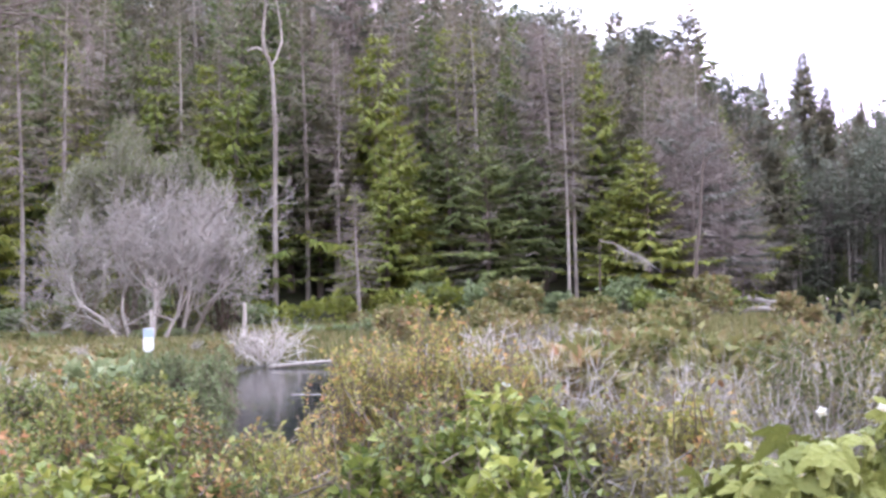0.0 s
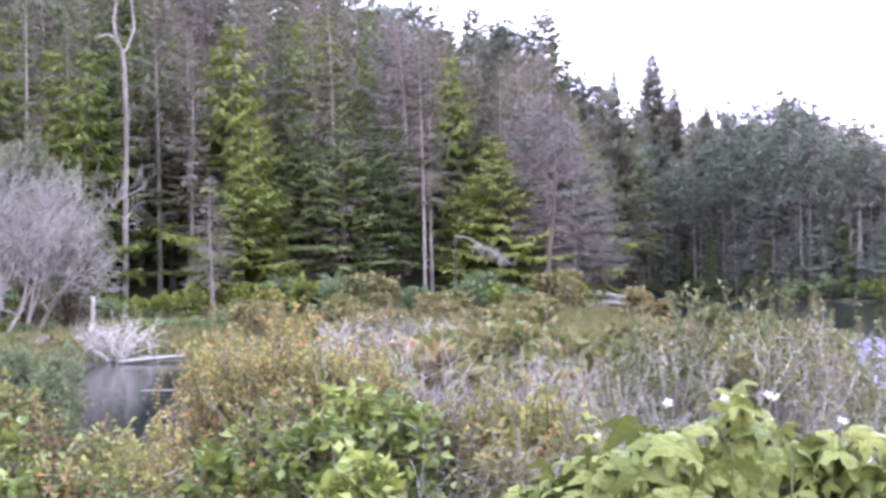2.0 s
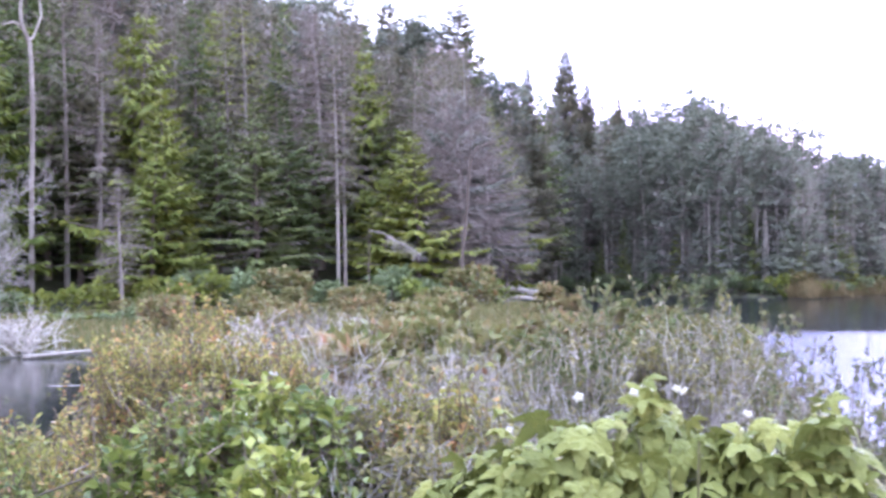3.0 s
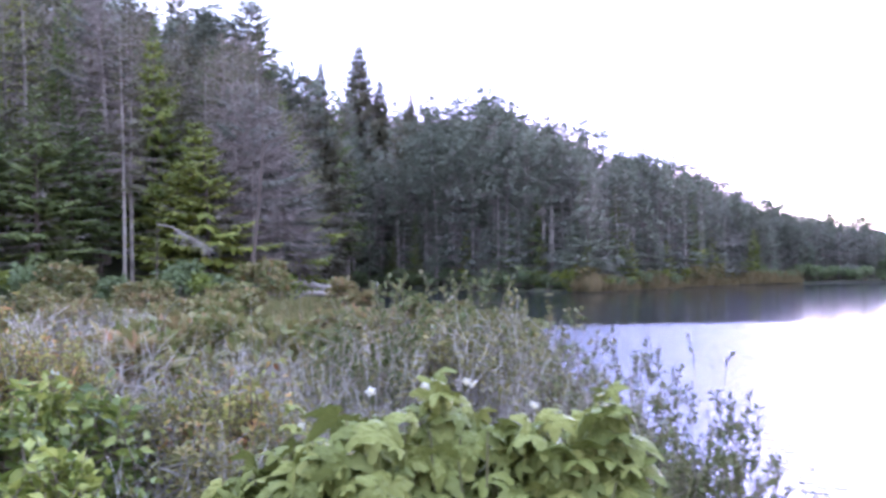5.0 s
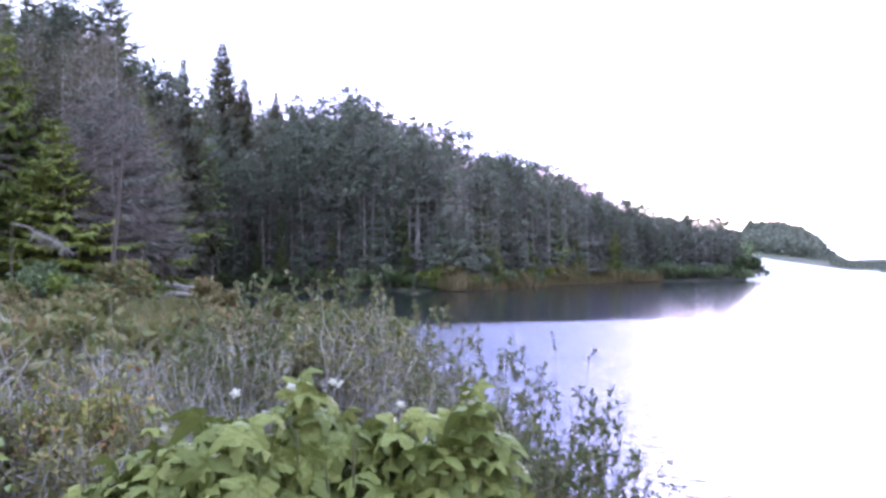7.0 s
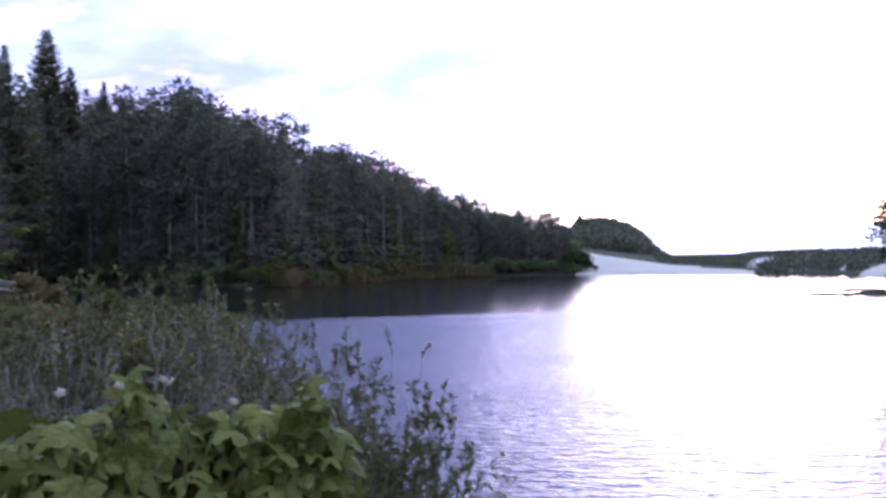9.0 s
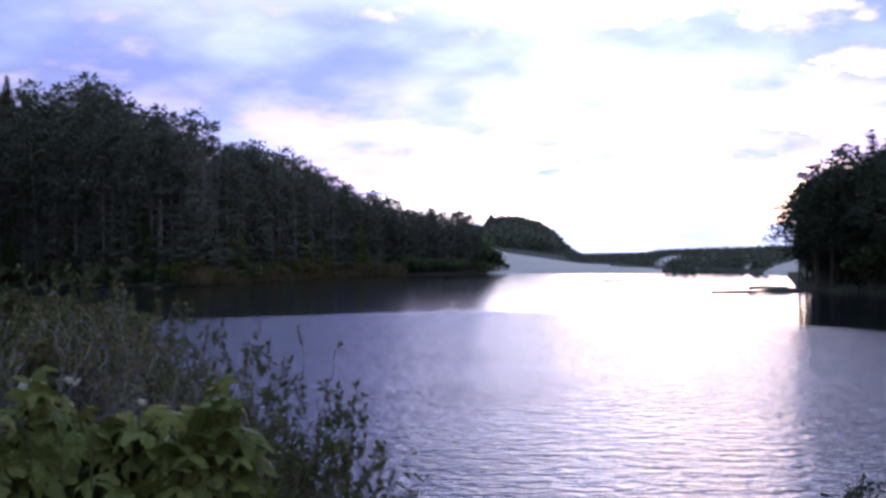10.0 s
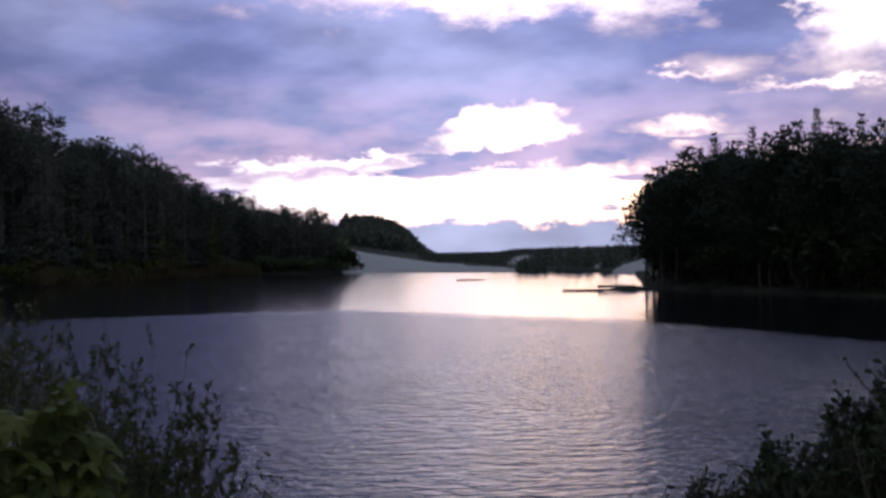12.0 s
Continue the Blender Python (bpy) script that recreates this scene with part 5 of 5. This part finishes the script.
def thimbleberry(az, d, top_el, width, n, flowers):
    x, y = polar(az, d)
    g = gz(x, y)
    h = EYE + d * math.tan(radians(top_el)) - g
    rx = d * math.tan(radians(width / 2))
    root = tagged(new("thimbleberry_plant"), "thimbleberry with large lobed green leaves and white flowers", "plant", "bushes on the near bank")
    root.matrix_basis = pose(x, y, g, 0, 0, 0)
    canes, tops = [], []
    for i in range(max(6, n // 9)):
        e = np.array([*(rngT.normal(0, 0.5, 2) * rx), h * rngT.uniform(0.7, 0.97)])
        f = e * np.array([0.3, 0.3, 0]) - np.array([0, 0, 0.05])
        m = (e + f) / 2 + rngT.normal(0, 0.04, 3)
        q = np.stack([f, (f + m) / 2, m, (m + e) / 2 + np.array([0, 0, 0.03]), e])
        canes.append(tube(q, [0.006, 0.0055, 0.005, 0.004, 0.003], 6))
        tops.append(e)
    stalks = []
    for i in range(n):
        t = rngT.random()
        a = rngT.uniform(0, 2 * np.pi)
        r = rx * math.sqrt(rngT.random()) * 1.05
        px, py = r * math.cos(a), r * math.sin(a)
        pz = h * (1 - 0.22 * (r / rx) ** 2 + 0.05 * math.sin(px * 17 + az) * math.cos(py * 13)) - 0.5 * h * t ** 1.6 * 0.8 + rngT.normal(0, 0.03)
        e = tops[int(np.argmin([(px - q[0]) ** 2 + (py - q[1]) ** 2 for q in tops]))]
        P = np.array([px, py, pz])
        stalks.append((np.array([e[0] * 0.8 + px * 0.2, e[1] * 0.8 + py * 0.2, max(0.1, pz - 0.1)]), P))
        leaf = new("leaf", LEAVES[i % len(LEAVES)])
        leaf.parent = root
        out = math.degrees(math.atan2(py, px)) - 90
        s = rngT.uniform(0.5, 1.25)
        leaf.matrix_basis = pose(px, py, pz, rngT.normal(-30, 26), rngT.normal(0, 28), out + rngT.normal(0, 75)) @ Matrix.Diagonal((s, s, s, 1))
    for i in range(flowers):
        a, r = rngT.uniform(0, 6.28), rx * math.sqrt(rngT.random()) * 0.9
        fl = new("flower", FLOWER)
        fl.parent = root
        eye_ob = new("flower_centre", FLOWER_EYE)
        eye_ob.parent = fl
        fl.matrix_basis = pose(r * math.cos(a), r * math.sin(a), h * (1 - 0.3 * (r / rx) ** 2.5) + 0.03, rngT.uniform(20, 70), 0, rngT.uniform(120, 240))
    part("cane_clump", build("cane_clump", [(*joined(canes), 0)], M_CANE, True), root)
    A, B = np.array([s[0] for s in stalks]), np.array([s[1] for s in stalks])
    part("stalk_mass", build("stalk_mass", [(*sticks(A, B, 0.0025, 0.002), 0)], M_THIMBLE), root)


for row in ((13.2, 3.6, -7.3, 7.0, 160, 2), (17.0, 3.4, -6.2, 7.0, 190, 5), (21.2, 3.6, -5.6, 7.6, 230, 7), (24.8, 3.5, -6.7, 5.4, 160, 5), (28.4, 3.6, -6.1, 4.6, 190, 7)):
    thimbleberry(*row)


# ---------------------------------------------------------------- dead wood, posts and other single things
def grey_willow():
    rng = np.random.default_rng(61)
    x, y = polar(-13.0, 56)
    root = tagged(new("willow_tree"), "wide leafless grey willow covered in pale lichen", "tree")
    root.matrix_basis = pose(x, y, gz(x, y) - 0.05)
    n = 7
    base = np.stack([np.linspace(-1.9, 1.0, n), rng.normal(0, 0.5, n), np.zeros(n)], 1)
    way = np.stack([np.linspace(-0.4, 0.6, n) + rng.normal(0, 0.12, n), rng.normal(0, 0.35, n), np.full(n, 1.0)], 1)
    stems = [grow(rng, base[i:i + 1], way[i:i + 1], 2.5, 0.1, 7, 3, 0.62, 0.13, 0.78) for i in range(n)]
    for A, B, ra, rb in stems:
        big = ra > 0.03
        part("limb", build("limb", [(*sticks(A[big], B[big], ra[big], rb[big], 6), 0)], M_SILVER, True), root)
    A, B, ra, rb = (np.concatenate(q) for q in zip(*stems))
    big = ra > 0.03
    part("twig_mass", build("twig_mass", [(*sticks(A[~big], B[~big], np.maximum(ra[~big], 0.012), np.maximum(rb[~big], 0.01)), 0)], M_WILLOW), root)


grey_willow()
for az, d, top, rx, seed in ((-14.6, 61, 9.1, 3.0, 402), (-12.2, 61, 7.8, 2.9, 403), (-10.4, 60, 5.2, 2.4, 404), (-16.5, 62, 7.0, 2.2, 405)):
    x, y = polar(az, d)
    ob = shrub("tall_willow", "tall olive-green willow with dense fine leaves", seed, M_OLIVE, M_STEM, M_TWIG, category="tree", rx=rx, h=EYE + d * math.tan(radians(top)) - gz(x, y), twigs=1700, leaf=0.17, leaf_w=0.42, per=11, twig_len=0.8, inner=0.3, lumps=14, stem_r=0.04, plain_twigs=True)
    ob.matrix_basis = pose(x, y, gz(x, y))

# tall bare-stemmed spruces along the wood's edge
TALL = [Kind(conifer("tall_spruce", "tall spruce with a long bare pale trunk and thin grey crown", 70 + i, M_SPRUCE_D, M_BARK_PALE, M_DEADTWIG, h=24, crown_base=9.0, radius=3.0, bare=0.55, step=0.6, per=4, ragged=0.45, bend=0.35, trunk_r=0.18, blunt=0.5), 24) for i in range(2)]
for az, d, h in ((-19.3, 74, 21), (-17.4, 76, 24), (-16.4, 80, 25), (-12.2, 79, 21), (-6.4, 81, 23), (-4.9, 79, 18.5), (6.0, 79, 17.5), (6.35, 79.5, 18), (0.9, 90, 22), (-1.5, 88, 22)):
    rnd.choice(TALL).plant(az, d, min(h, allowed(az, d)), group=G_LEFT, rng=rnd)
for az, d, h in ((-4.0, 70, 8.6), (13.4, 96, 12.5), (12.6, 99, 14.5), (14.4, 103, 9), (5.2, 86, 18.5), (10.4, 92, 16), (11.4, 94, 15)):
    rnd.choice(DEAD).plant(az, d, h, group=G_LEFT, rng=rnd, wide=1.25)


def forked_trunk():
    """The tall silver trunk whose top steps aside into a fork."""
    rng = np.random.default_rng(81)
    x, y = polar(-7.95, 77)
    root = tagged(new("forked_snag"), "tall silver dead trunk with a crooked fork near its top", "tree")
    root.matrix_basis = pose(x, y, gz(x, y) - 0.2, 0, 0, 8)
    q = np.array([[0, 0, 0], [0.05, 0, 4], [0.1, 0.1, 8], [0.2, 0, 12], [0.1, 0, 15.6], [0.0, 0, 16.6], [-0.42, 0, 17.6], [-0.5, 0, 18.6], [-0.3, 0, 20.5], [-0.2, 0.1, 24]])
    part("trunk", build("trunk", [(*tube(q, [0.2, 0.165, 0.15, 0.145, 0.135, 0.13, 0.12, 0.1, 0.07, 0.03], 10), 0)], M_BARK_PALE, True), root)
    f = np.array([[0.0, 0, 16.6], [0.3, 0.1, 17.0], [0.72, 0.1, 18.2], [0.6, 0.1, 19.6], [0.35, 0, 21.2], [0.4, 0, 23]])
    part("fork", build("fork", [(*tube(f, [0.08, 0.075, 0.065, 0.05, 0.03, 0.01], 8), 0)], M_BARK_PALE, True), root)
    g = np.array([[-0.4, 0, 17.5], [-0.9, 0, 17.75], [-1.5, 0.1, 17.55]])
    part("stub", build("stub", [(*tube(g, [0.09, 0.07, 0.04], 6), 0)], M_BARK_PALE, True), root)
    n = 26
    z = rng.uniform(6, 22, n)
    a = rng.uniform(0, 6.28, n)
    A, B, ra, rb = grow(rng, np.stack([np.interp(z, q[:, 2], q[:, 0]), 0 * z, z], 1), np.stack([np.cos(a), np.sin(a), rng.normal(-0.1, 0.2, n)], 1), 0.7, 0.025, 2, 2, 0.5, 0)
    tagged(part("twig_mass", build("twig_mass", [(*sticks(A, B, ra, rb), 0)], M_DEADTWIG), root), kind="stuff")


def leaning_snag():
    """The thin snag on the shore with a bough bent out level."""
    rng = np.random.default_rng(82)
    x, y = polar(11.7, 73)
    root = tagged(new("leaning_snag"), "thin leaning dead tree with one bough bent out level", "tree")
    root.matrix_basis = pose(x, y, gz(x, y) - 0.2)
    q = np.array([[0, 0, 0], [0.25, 0, 3], [0.6, 0, 6], [0.85, 0, 9], [1.25, 0, 9.9], [2.2, 0, 10.2], [3.4, 0, 10.3], [4.2, 0, 10.0]])
    part("trunk", build("trunk", [(*tube(q, [0.13, 0.11, 0.095, 0.08, 0.07, 0.05, 0.035, 0.015], 8), 0)], M_BARK, True), root)
    f = np.array([[0.85, 0, 9], [0.95, 0.1, 11], [0.8, 0.1, 13], [0.9, 0, 14.5]])
    part("top", build("top", [(*tube(f, [0.06, 0.05, 0.035, 0.015], 7), 0)], M_BARK, True), root)
    n = 60
    z = rng.uniform(5, 14.3, n)
    a = rng.uniform(0, 6.28, n)
    A, B, ra, rb = grow(rng, np.stack([np.interp(z, [0, 9, 14.5], [0, 0.85, 0.9]), 0 * z, z], 1), np.stack([np.cos(a), np.sin(a), rng.normal(0.05, 0.25, n)], 1), 1.1, 0.02, 3, 2, 0.5, -0.02)
    tagged(part("twig_mass", build("twig_mass", [(*sticks(A, B, ra, rb), 0)], M_WILLOW), root), kind="stuff")


def broken_limb():
    rng = np.random.default_rng(83)
    x, y = polar(8.6, 72)
    root = tagged(new("broken_limb"), "pale dead limb hanging from a spruce", "branch")
    root.matrix_basis = pose(x, y, gz(x, y))
    z0 = EYE + 72 * math.tan(radians(1.9)) - gz(x, y)
    q = np.array([[-1.4, 0, z0 + 0.5], [-0.6, 0, z0 + 0.35], [0.5, 0, z0 - 0.3], [1.7, 0, z0 - 1.0]])
    part("stick", build("stick", [(*tube(q, [0.03, 0.04, 0.03, 0.012], 7), 0)], M_BARK_PALE, True), root)
    stem = np.array([[-1.4, 0.1, -0.3], [-1.45, 0.1, z0 * 0.5], [-1.4, 0, z0 + 0.6]])
    part("stem", build("stem", [(*tube(stem, [0.05, 0.045, 0.03], 7), 0)], M_BARK, True), root)
    n = 60
    t = rng.uniform(1.1, 3, n)
    P = np.stack([np.interp(t, range(4), q[:, k]) for k in range(3)], 1)
    A, B, ra, rb = grow(rng, P, np.stack([rng.normal(0.5, 0.4, n), rng.normal(0, 0.4, n), rng.normal(-0.5, 0.3, n)], 1), 0.42, 0.009, 3, 3, 0.5, -0.1)
    tagged(part("twig_mass", build("twig_mass", [(*sticks(A, B, ra, rb), 0)], M_SILVER), root), kind="stuff")


forked_trunk()
leaning_snag()
broken_limb()


def box(w, dpt, h, bevel=0.006):
    bm = bmesh.new()
    bmesh.ops.create_cube(bm, size=1)
    bmesh.ops.scale(bm, vec=(w, dpt, h), verts=bm.verts)
    bmesh.ops.translate(bm, vec=(0, 0, h / 2), verts=bm.verts)
    bmesh.ops.bevel(bm, geom=bm.edges[:], offset=bevel, segments=2, affect="EDGES")
    me = bpy.data.meshes.new("box")
    bm.to_mesh(me)
    bm.free()
    return me


def with_mat(me, mat):
    me.materials.append(mat)
    return me


def sign_post():
    x, y = polar(-13.8, 42)
    root = tagged(new("sign_post"), "grey post with a white sign board beside the willow", "sign")
    root.matrix_basis = pose(x, y, 0.3, 0, 0, 13.8)
    part("post", with_mat(box(0.08, 0.08, 1.9), M_SILVER), root).location = (0.1, 0.06, -0.33)
    board = part("board", with_mat(box(0.35, 0.03, 0.82), M_WHITE), root, "white painted board")
    board.location = (0, 0, 0.12)
    part("band", with_mat(box(0.33, 0.006, 0.3, 0.002), M_BLUE), board, "blue-grey printed band").location = (0, -0.019, 0.5)


def old_post():
    x, y = polar(-9.45, 52)
    root = tagged(new("old_post"), "weathered grey wooden post by the pond", "post")
    root.matrix_basis = pose(x, y, gz(x, y) - 0.1, 0, 2, 5)
    part("shaft", build("shaft", [(*tube([[0, 0, 0], [0.02, 0, 0.8], [0, 0.02, 1.5], [0, 0.02, 1.72], [0, 0.02, 1.74]], [0.09, 0.085, 0.08, 0.07, 0.01], 9), 0)], M_BARK_PALE, True), root)


def log(az, d, yaw, length, r, z=0.05, tilt=0.0, label="silver driftwood log lying at the water's edge", bend=0.08):
    rng = np.random.default_rng(int(abs(az) * 100 + d))
    x, y = polar(az, d)
    t = np.linspace(-0.5, 0.5, 8)
    pts = np.stack([t * length, bend * length * np.sin(t * 4 + az), bend * 0.3 * length * np.cos(t * 5)], 1)
    rr = r * (1 - 0.45 * (t + 0.5)) * rng.uniform(0.85, 1.1, 8)
    pts = np.concatenate([pts[:1], pts, pts[-1:]])
    rr = np.concatenate([[0.005], rr, [0.005]])
    ob = new("fallen_log", build("fallen_log", [(*tube(pts, rr, 9), 0)], M_SILVER, True))
    ob.matrix_basis = pose(x, y, max(gz(x, y), 0) + z, 0, tilt, yaw)
    return tagged(ob, label, "log", "driftwood")


def brush_pile(az, d, w, h, n, label, mat):
    rng = np.random.default_rng(int(d * 10))
    x, y = polar(az, d)
    root = tagged(new("brush_pile"), label, "branches")
    root.matrix_basis = pose(x, y, max(gz(x, y), 0) - 0.02)
    a = rng.uniform(0, 6.28, n)
    base = np.stack([rng.normal(0, w * 0.22, n), rng.normal(0, w * 0.15, n), rng.uniform(0, h * 0.3, n)], 1)
    way = np.stack([np.cos(a), 0.6 * np.sin(a), rng.uniform(0.1, 1.3, n)], 1)
    A, B, ra, rb = grow(rng, base, way, h * 0.75, 0.02, 3, 3, 0.5, 0.0, 0.62)
    tagged(part("twig_mass", build("twig_mass", [(*sticks(A, B, ra, rb), 0)], mat), root), kind="stuff")


sign_post()
old_post()
brush_pile(-8.3, 38.5, 1.3, 1.1, 46, "heap of bare silver branches at the pond's edge", M_SILVER)
brush_pile(-9.7, 41, 1.3, 0.8, 40, "low heap of bare grey branches at the pond's edge", M_WILLOW)
log(-6.5, 37.6, 12, 2.4, 0.075, 0.12, -3, bend=0.02)
log(14.3, 99, 20, 5.0, 0.3, 0.7, 4)
log(14.7, 97, -25, 4.5, 0.28, 0.3, -3)
log(15.0, 94, 35, 5.0, 0.26, 0.4, 6)
log(14.2, 100, 60, 5.0, 0.2, 1.3, 12)
log(52.7, 64.0, -50, 1.9, 0.075, 0.02, 0, "dark waterlogged log on the sand bar", 0.02)
log(53.4, 63.8, -44, 2.0, 0.08, 0.03, 0, "dark waterlogged log on the sand bar", 0.02)
log(47.5, 92, -46, 2.2, 0.07, 0.02, 0, "dark log afloat on the lake", 0.02)
log(54.4, 64.2, -56, 2.0, 0.09, 0.06, 0, "dark waterlogged log on the sand bar", 0.02)
# pale crooked stems standing out of the twiggy bushes
for az, d, h, seed in ((6.3, 7.4, 1.62, 1), (6.9, 7.8, 1.5, 2), (3.4, 8.0, 1.5, 3), (9.2, 7.2, 1.35, 4), (13.5, 7.4, 1.4, 5), (16.4, 6.0, 1.25, 6), (11.0, 6.6, 1.2, 7)):
    rng = np.random.default_rng(500 + seed)
    x, y = polar(az, d)
    root = tagged(new("dead_shrub"), "crooked bare silver shrub stems", "bush", "bare shrubs on the near bank")
    root.matrix_basis = pose(x, y, gz(x, y) - 0.05)
    n = 5
    A, B, ra, rb = grow(rng, rng.normal(0, 0.05, (n, 3)) * np.array([1, 1, 0]), np.stack([rng.normal(0, 0.35, n), rng.normal(0, 0.3, n), np.ones(n)], 1), h * 0.5, 0.011, 4, 3, 0.5, 0.02, 0.62)
    part("limb_frame", build("limb_frame", [(*sticks(A, B, ra, rb, 5), 0)], M_SILVER, True), root)


def sedge():
    """Sedge and low marsh growth over all the level ground this side of the wood."""
    rng = np.random.default_rng(91)
    n = 56000
    az, d = np.radians(rng.uniform(-26, 16, n)), 6 + 68 * rng.random(n) ** 0.75
    x, y = d * np.sin(az), d * np.cos(az)
    z, wet = land(x, y)
    ok = wet < -0.25
    x, y, z, d = x[ok], y[ok], z[ok], d[ok]
    h = rng.uniform(0.25, 0.6, len(x)) * (0.7 + 0.5 * (wave(x, y, 0.5) > 0.2))
    D = np.stack([rng.normal(0, 0.35, len(x)), rng.normal(0, 0.35, len(x)), np.ones(len(x))], 1)
    P = np.stack([x, y, z - 0.02], 1)
    me = build("sedge", [(*blades(P, D, rng.normal(0, 1, P.shape), h, 0.015 + 0.0016 * d, 0.1), 0)], M_SEDGE)
    tagged(new("sedge", me), "olive and straw-coloured sedge over the marsh", "sedge", kind="stuff")


M_SEDGE = foliage("sedge_blades", [(0.07, 0.09, 0.03), (0.12, 0.13, 0.045), (0.17, 0.16, 0.06), (0.24, 0.19, 0.09)])
sedge()


def reeds():
    """Dry reeds standing along the far shore."""
    rng = np.random.default_rng(95)
    n = 9000
    az = rng.uniform(27.0, 37.5, n)
    d = np.interp(az, FAR_AZ, FAR_D) + rng.uniform(0.1, 3.0, n)
    x, y = d * np.sin(np.radians(az)), d * np.cos(np.radians(az))
    z = np.maximum(land(x, y)[0], -0.1)
    h = rng.uniform(0.6, 1.5, n) * (0.55 + 0.6 * (wave(x, y, 0.4, 1.0) > -0.1))
    D = np.stack([rng.normal(0, 0.18, n), rng.normal(0, 0.18, n), np.ones(n)], 1)
    P = np.stack([x, y, z - 0.05], 1)
    tagged(new("reeds", build("reeds", [(*blades(P, D, rng.normal(0, 1, P.shape), h, 0.09, 0.08), 0)], M_REED)), "dry straw-brown reeds along the far shore", "reeds", kind="stuff")


reeds()


def reaching_tree():
    """A dead tree at the pond whose bare limbs reach in over the view."""
    rng = np.random.default_rng(93)
    x, y = polar(-22.5, 52)
    root = tagged(new("dead_tree"), "dead tree with long bare grey limbs reaching over the pond", "tree")
    root.matrix_basis = pose(x, y, gz(x, y) - 0.2)
    part("trunk", build("trunk", [(*tube([[0, 0, 0], [0.1, 0, 5], [0, 0.1, 10], [0.2, 0, 15], [0.1, 0, 19]], [0.3, 0.25, 0.2, 0.15, 0.05], 9), 0)], M_SILVER, True), root)
    n = 9
    z = np.array([13.2, 13.5, 13.8, 14.1, 14.5, 14.9, 15.3, 15.8, 16.4])
    way = np.stack([np.ones(n), rng.normal(-0.1, 0.35, n), rng.normal(0.12, 0.2, n)], 1)
    A, B, ra, rb = grow(rng, np.stack([0.1 + 0 * z, 0 * z, z], 1), way, rng.uniform(2.2, 3.8, n), 0.07, 5, 3, 0.45, 0.0, 0.62)
    part("limb_frame", build("limb_frame", [(*sticks(A, B, ra, rb, 4), 0)], M_BARK, True), root)


reaching_tree()

# kinds that were not planted leave nothing behind
for kind in Kind.every:
    if not kind.used:
        for spare in (*kind.ob.children_recursive, kind.ob):
            bpy.data.objects.remove(spare)
